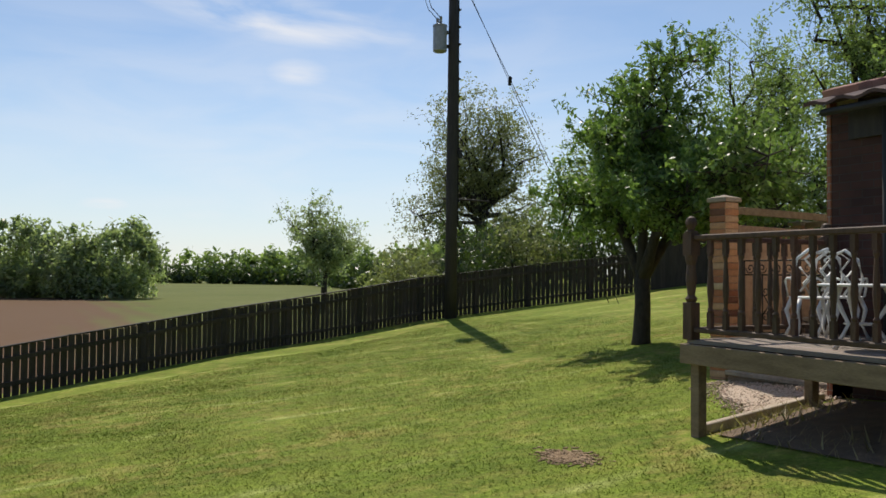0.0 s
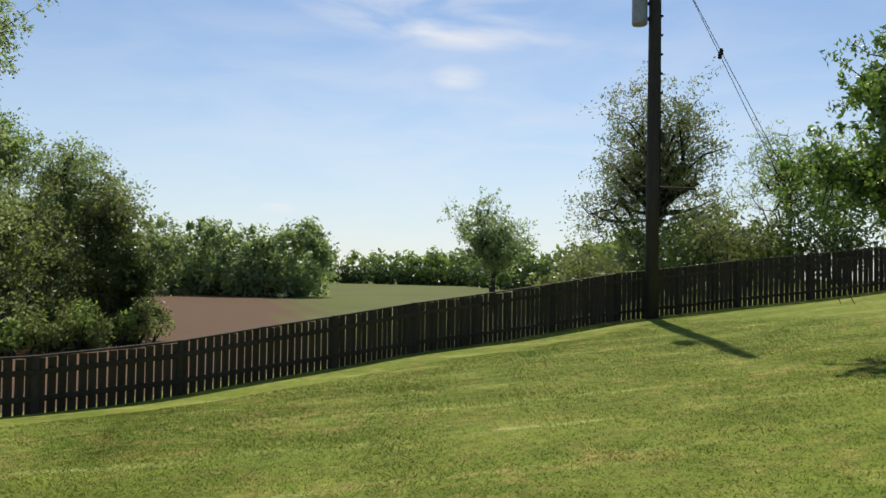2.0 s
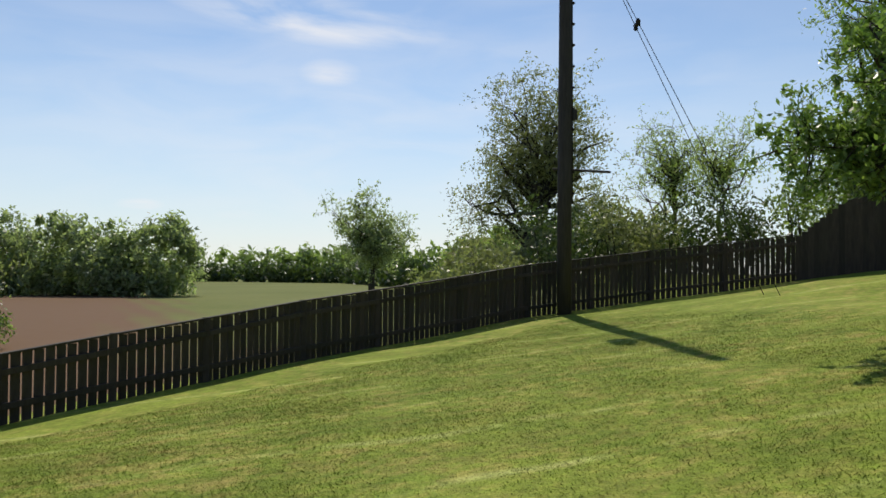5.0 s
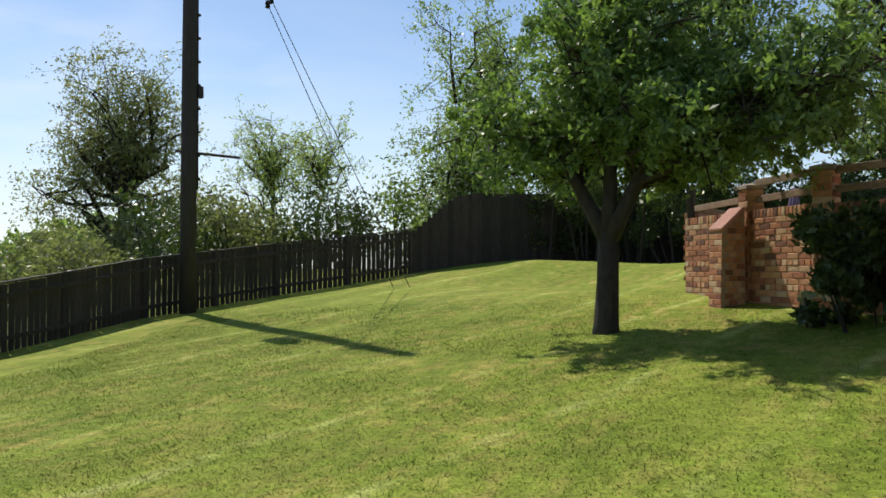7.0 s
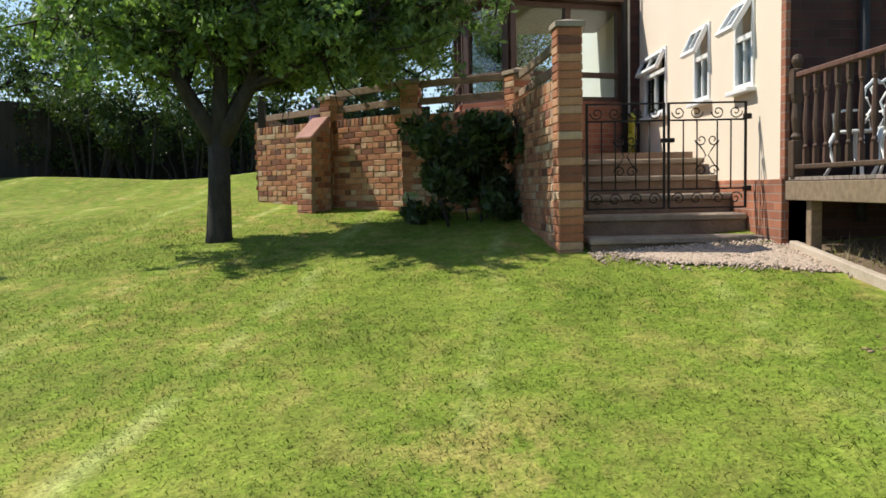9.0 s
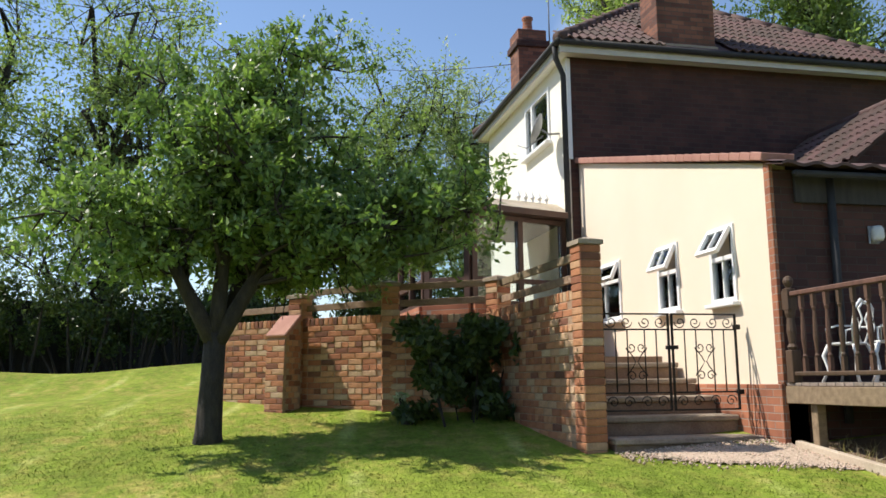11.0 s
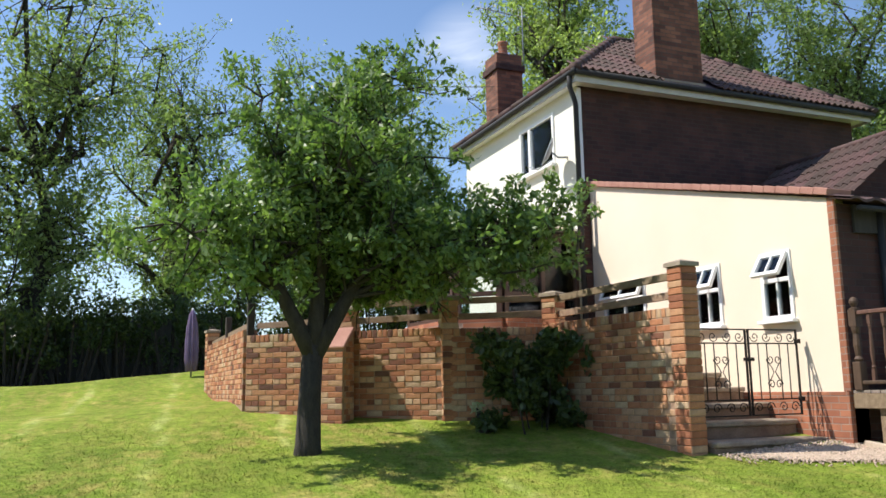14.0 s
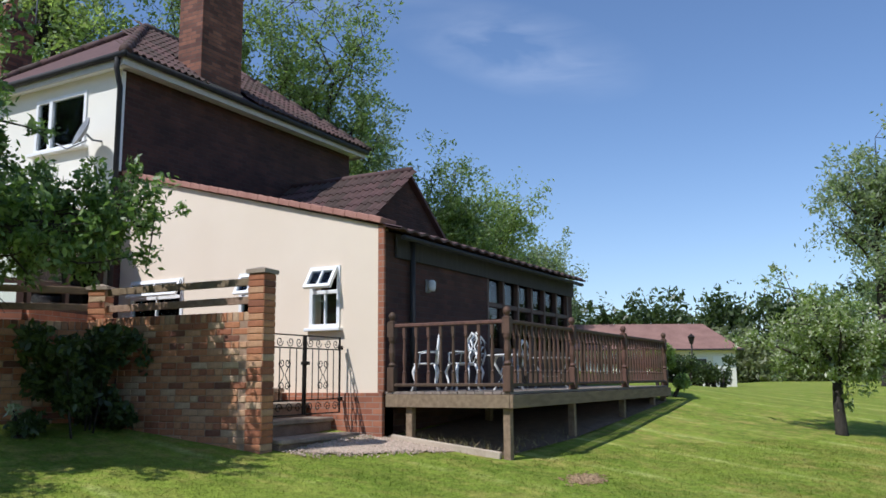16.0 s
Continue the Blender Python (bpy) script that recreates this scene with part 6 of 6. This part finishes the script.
for i, (x, y, h, r, m) in enumerate(((-24.5, 7.6, 2.3, 1.5, M_LEAF_OAK), (-23.6, 9.7, 2.6, 1.5, M_LEAF_DARK), (-22.6, 11.6, 2.1, 1.5, M_LEAF_OAK), (-21.9, 13.2, 2.3, 1.5, M_LEAF_DARK), (-20.9, 15.0, 2.6, 1.5, M_LEAF_DARK), (-19.8, 17.0, 2.6, 1.6, M_LEAF_ASH), (-18.2, 19.0, 2.9, 1.6, M_LEAF_DARK))):
    shrub_mass("hedge_bush", (x, y), (r, r, h), 3600, 0.085, m, "dense green hedgerow bush beyond the fence", "bush", 40 + i, 14, "hedgerow bushes")
wood_belt("scrub_belt", [(-48.0, 16.9), (-46.7, 19.3), (-44.9, 22.8), (-43.1, 26.2), (-41.3, 29.7)], 4.2, 2.0, 16000, 0.17, M_LEAF_OAK, "low mixed scrub along the field edge", 51)
wood_belt("scrub_belt", [(-56.3, 18.2), (-54.7, 21.3), (-53.0, 24.5)], 3.2, 2.0, 9000, 0.17, M_LEAF_OLIVE, "yellow-green thorn scrub along the field edge", 52)
wood_belt("tree_belt", [(-109.3, -14.2), (-105.6, -7.2), (-102.6, -1.3), (-99.5, 4.5), (-97.5, 8.3)], 9.0, 3.0, 34000, 0.32, M_LEAF_GREY, "grey-green willow belt across the field", 53)
wood_belt("far_woodland", [(-380, -80), (-365, 20), (-335, 95), (-260, 120), (-180, 110)], 13.0, 8.0, 26000, 1.2, M_LEAF_ASH, "distant woodland on the skyline", 54)
wood_belt("far_hedge", [(-244.1, 12.7), (-231.9, 36.0), (-200.4, 64.0), (-122.6, 51.0)], 5.0, 2.0, 16000, 0.6, M_LEAF_DARK, "distant dark hedge between the fields", 55)
for i, (x, y, h, sp, m, n) in enumerate(((-27.6, -14.4, 15.0, 2.0, M_LEAF_GREY, 22000), (-38.6, -15.6, 10.8, 2.6, M_LEAF_ASH, 22000), (-38.3, -12.6, 9.4, 2.5, M_LEAF_GREY, 24000), (-36.6, -10.3, 7.2, 1.7, M_LEAF_OLIVE, 18000), (-33.7, -13.2, 6.8, 2.0, M_LEAF_OLIVE, 18000), (-30.8, -13.9, 5.4, 1.8, M_LEAF_OLIVE, 12000))):
    tree("field_tree", (x, y), [((0, 0, h * 0.42), (sp, sp, h * 0.26)), ((0.1, 0.2, h * 0.74), (sp * 0.8, sp * 0.8, h * 0.22)), ((0.3, 0, h * 0.18), (sp, sp, h * 0.13))], 0.22, h * 0.15, n, 0.095, m,
         "tall pale-leafed tree at the near field corner", 60 + i, limbs=11, twigs=12, twig_len=1.1, spread=0.36, leader=h * 0.75, wander=0.05)
tree("field_tree", (-33.7, -9.1), [((0, 0, 3.2), (0.8, 0.8, 1.5)), ((0, 0, 1.6), (0.9, 0.9, 1.4))], 0.16, 0.8, 9000, 0.085, M_LEAF_DARK,
     "dark ivy-clad stump of a tree at the field corner", 67, limbs=10, twigs=12, twig_len=0.6, spread=0.4, leader=4.2)
for i in range(7):
    x, y = -28.6 - i * 0.85, -12.3 + i * 0.62
    shrub_mass("hedge_bush", (x, y), (0.9, 0.9, 1.0 + 0.25 * (i % 3)), 1700, 0.085, M_LEAF_OLIVE if i % 2 else M_LEAF_ASH, "rough grassy bush along the field margin", "bush", 70 + i, 10, "rough bushes at the field margin")

# trees and hedge behind the lawn and the house
for i, (x, y, h, sp, m) in enumerate(((-19.5, 21.0, 11.5, 3.2, M_LEAF_ASH), (-14.2, 20.3, 13.5, 3.8, M_LEAF_ASH), (-9.2, 18.2, 12.5, 3.4, M_LEAF_ASH), (-5.0, 22.5, 12.5, 3.2, M_LEAF_ASH), (-0.8, 23.0, 12.0, 3.0, M_LEAF_ASH), (3.6, 25.0, 12.5, 3.0, M_LEAF_GREY))):
    tree("ash_tree", (x, y), [((0, 0, h * 0.48), (sp, sp, h * 0.18)), ((0, 0, h * 0.78), (sp * 0.85, sp * 0.85, h * 0.2)), ((0, -0.8, h * 0.28), (sp * 0.9, sp * 0.9, h * 0.1))], 0.52 if i == 1 else 0.30, h * 0.17, 26000, 0.080, m,
         "tall open ash tree with dark limbs behind the garden", 80 + i, limbs=8, twigs=22, twig_len=1.35, spread=0.27, leader=h * 0.5, limb_r=0.8 if i == 1 else 1.15, wander=0.09)
for i in range(15):
    x = -13.2 + i * 1.25
    shrub_mass("hedge_bush", (x, 15.0 + 0.32 * i), (0.95, 0.8, 2.1), 3200, 0.065, M_LEAF_DARK, "dark clipped hedge bush at the end of the lawn", "bush", 90 + i, 12, "dark hedge at the lawn end")
for i, (x, y, h, sp, m) in enumerate(((7.6, 18.5, 16.5, 3.6, M_LEAF_LIGHT), (13.4, 16.6, 15.5, 3.6, M_LEAF_ASH), (17.4, 14.2, 15.8, 3.3, M_LEAF_ASH), (20.5, 15.5, 12.8, 2.6, M_LEAF_GREY), (23.4, 12.2, 10.8, 2.6, M_LEAF_ASH), (27.5, 11.5, 9.8, 2.8, M_LEAF_LIGHT), (32.5, 12.0, 8.8, 2.6, M_LEAF_GREY))):
    tree("garden_tree", (x, y), [((0, 0, h * 0.5), (sp, sp, h * 0.2)), ((0, 0, h * 0.78), (sp * 0.85, sp * 0.85, h * 0.2))], 0.25, h * 0.22, 27000, 0.095, m,
         "tall spring-leafed tree behind the house", 100 + i, limbs=10, twigs=20, twig_len=1.3, spread=0.3, leader=h * 0.55, limb_r=1.05, wander=0.07)
tree("garden_tree", (34.8, -4.8), [((0, 0, 6.0), (3.4, 3.4, 2.6)), ((0, 0, 9.5), (2.6, 2.6, 2.6))], 0.3, 3.0, 11000, 0.13, M_LEAF_GREY, "tall light-leafed tree at the far lawn edge", 110, limbs=13, twigs=12, twig_len=1.3, spread=0.36, leader=8.5)
wood_belt("far_woodland", [(76, 34), (80, 20), (86, 8), (92, -10), (90, -40)], 10.0, 4.0, 84000, 0.36, M_LEAF_DARK, "dark green woodland beyond the bungalow", 111)
wood_belt("far_woodland", [(70, 26), (74, 12), (82, -12)], 5.5, 3.0, 20000, 0.30, M_LEAF_OLIVE, "lighter green trees beyond the bungalow", 112)
wood_belt("garden_hedge", [(38, -4), (34, -14), (26, -24), (10, -32), (-14, -30)], 4.0, 1.5, 14000, 0.22, M_LEAF_DARK, "dark hedge round the far lawn", 113)
for i in range(5):
    shrub_mass("hedge_bush", (19.0 + 0.11 * i, 1.55 - 0.44 * i), (0.55, 0.50, 0.92), 2000, 0.055, M_LEAF_DARK, "dark clipped hedge bush before the bungalow", "bush", 120 + i, 9, "clipped hedge by the bungalow")


# ---- bungalow beyond the lawn ----
def bungalow():
    ang = math.degrees(math.atan2(1.8 - 7.4, 35.0 - 31.8))
    ob = thing("bungalow", (34.9, 1.9, 0.55), "low white bungalow with a red-brown tiled roof", "house", rz=ang + 180)
    L, D, H = 14.0, 6.0, 1.95
    bm = bmesh.new()
    bm_box(bm, 0, L, -D, -D + 0.2, 0, H)
    bm_box(bm, 0, L, -0.2, 0, 0, H)
    bm_box(bm, 0, 0.2, -D + 0.2, -0.2, 0, H)
    bm_box(bm, L - 0.2, L, -D + 0.2, -0.2, 0, H)
    part("wall", bm, M_WHITEWALL, ob)
    bm = bmesh.new()
    a = [(-0.3, 0.35), (L + 0.3, 0.35), (L + 0.3, -D - 0.35), (-0.3, -D - 0.35)]
    lo = [bm.verts.new((x, y, H - 0.03)) for x, y in a]
    hi = [bm.verts.new((0.6, -D / 2, H + 1.45)), bm.verts.new((L - 0.6, -D / 2, H + 1.45))]
    for f in ((lo[0], lo[1], hi[1], hi[0]), (lo[2], lo[3], hi[0], hi[1]), (lo[3], lo[0], hi[0]), (lo[1], lo[2], hi[1]), lo[::-1]):
        bm.faces.new(f)
    part("roof", bm, M_REDTILE, ob, "plain faded red-brown tile roof")
    for x in (1.4, 4.6, 8.0):
        w = box_part("window", M_WHITE, ob, x, x + 1.3, 0.0, 0.05, 0.65, 1.55, 0.01)
        # Opaque sheet, its dark colour standing in for the unlit room.
        box_part("pane", M_DARKROOM, w, x + 0.08, x + 1.22, 0.045, 0.058, 0.73, 1.47, 0)
    box_part("door", M_WHITE, ob, 0.35, 1.15, 0.0, 0.04, 0.02, 1.6, 0.01, "bright white door")
    box_part("eaves_gutter", M_PLASTICBLACK, ob, -0.3, L + 0.3, 0.33, 0.42, H - 0.06, H + 0.02, 0.01)


bungalow()
lamp_post = thing("lamp_post", (21.5, 1.0, ground_z(21.5, 1.0)), "black garden lamp post with a glass lantern", "lamp post")
tube_part("post", M_IRON, lamp_post, [(0, 0, -0.1), (0, 0, 0.4), (0, 0, 1.55)], [0.06, 0.04, 0.03], 8)
bm = bmesh.new()
bm_lathe(bm, [(0.06, 1.55), (0.12, 1.78), (0.14, 1.80), (0.02, 1.92)], 6)
part("lantern", bm, M_IRON, lamp_post)


# ---- grass blades ----
def blades():
    rng = np.random.default_rng(9)
    n = 420000
    x = rng.uniform(-16, 7.5, n * 2)
    y = -7.6 + 13.5 * rng.random(n * 2) ** 1.6 - np.where(x < -1.0, rng.random(n * 2) ** 2 * 3.0, 0)
    edge = (x + 9.4) * 0.89 + (y + 9.0) * 0.46 > 1.2
    deck_in = (x > -0.15) & (y > -1.9)
    bed = (x > -1.6) & (y > 0.02 - (x + 1.5) * 0.66)
    bare = ((x + 0.24) / 0.3) ** 2 + ((y + 2.72) / 0.2) ** 2 < rng.uniform(0.5, 1.3, n * 2)
    steps = ((x > -2.1) & (y > 0.2)) | ((y > 3.0 - (x + 3.0) * 0.9) & (x > -5.6))
    keep = edge & ~deck_in & ~bed & ~bare & ~steps
    x, y = x[keep][:n], y[keep][:n]
    n = len(x)
    z = np.array([ground_z(a, b) + 0.02 * noise.noise((a * 0.5, b * 0.5, 0)) for a, b in zip(x, y)])
    ang = rng.uniform(0, 2 * math.pi, n)
    patchy = np.array([noise.noise((a * 0.9, b * 0.9, 7)) for a, b in zip(x, y)])
    h = rng.uniform(0.010, 0.028, n) * (1 + 0.6 * patchy)
    w = rng.uniform(0.0025, 0.0050, n)
    lean = rng.normal(0, 1.25, (n, 2)) * h[:, None]
    base = np.stack([x, y, z - 0.004], axis=1)
    side = np.stack([np.cos(ang) * w, np.sin(ang) * w, np.zeros(n)], axis=1)
    tip = base + np.stack([lean[:, 0], lean[:, 1], h], axis=1)
    v = np.stack([base - side, base + side, tip], axis=1).reshape(-1, 3)
    scatter_mesh("grass_blades", v, np.arange(3 * n).reshape(n, 3), M_LAWN, "short mown grass blades of the lawn", "grass")


blades()

# ---- pieces of roofs and walls ----
slope = Vector((0, RIDGE_Y - 4.62, RIDGE_Z - 6.28)).normalized()
run = (Vector((0, RIDGE_Y, RIDGE_Z)) - Vector((0, 4.62, 6.28))).length
lay_tiles(roof, (-0.40, 4.60, 6.285 - HZ), (1, 0, 0), slope, lambda u, v: 2.60 * v / run - 0.05 < u < 6.85 - 2.60 * v / run + 0.05 and not (1.70 < u < 2.9 and v < 1.05), 6.85, run)
ap, zx, z0, half, y0, y1, grun = GABLE
lay_tiles(bpy.data.objects["gable_roof"], (ap - half, y1 - 0.02, z0 - HZ + 0.005), (0, -1, 0), (half, 0, zx - z0), lambda u, v: u < 2.85 and v < grun, 2.8, grun)
for p, q in (((-0.40, 4.62, 6.30), (HIP0, RIDGE_Y, RIDGE_Z + 0.03)), ((HIP0, RIDGE_Y, RIDGE_Z + 0.03), (HIP1, RIDGE_Y, RIDGE_Z + 0.03)), ((HIP1, RIDGE_Y, RIDGE_Z + 0.03), (6.45, 4.62, 6.30)), ((-0.40, 9.9, 6.30), (HIP0, RIDGE_Y, RIDGE_Z + 0.03))):
    p, q = Vector(p), Vector(q)
    n = max(2, round((q - p).length / 0.42))
    for i in range(n):
        a, b = p.lerp(q, i / n), p.lerp(q, (i + 1.06) / n)
        tube_part("ridge_tile", M_TILE, house, [a - Vector((0, 0, HZ)), b - Vector((0, 0, HZ))], [0.10, 0.085], 8)
for ob, a, h, soldier in LATER:
    if soldier is None:
        lay_pillar(ob, a, h)
    else:
        lay_wall(ob, a, h, soldier)
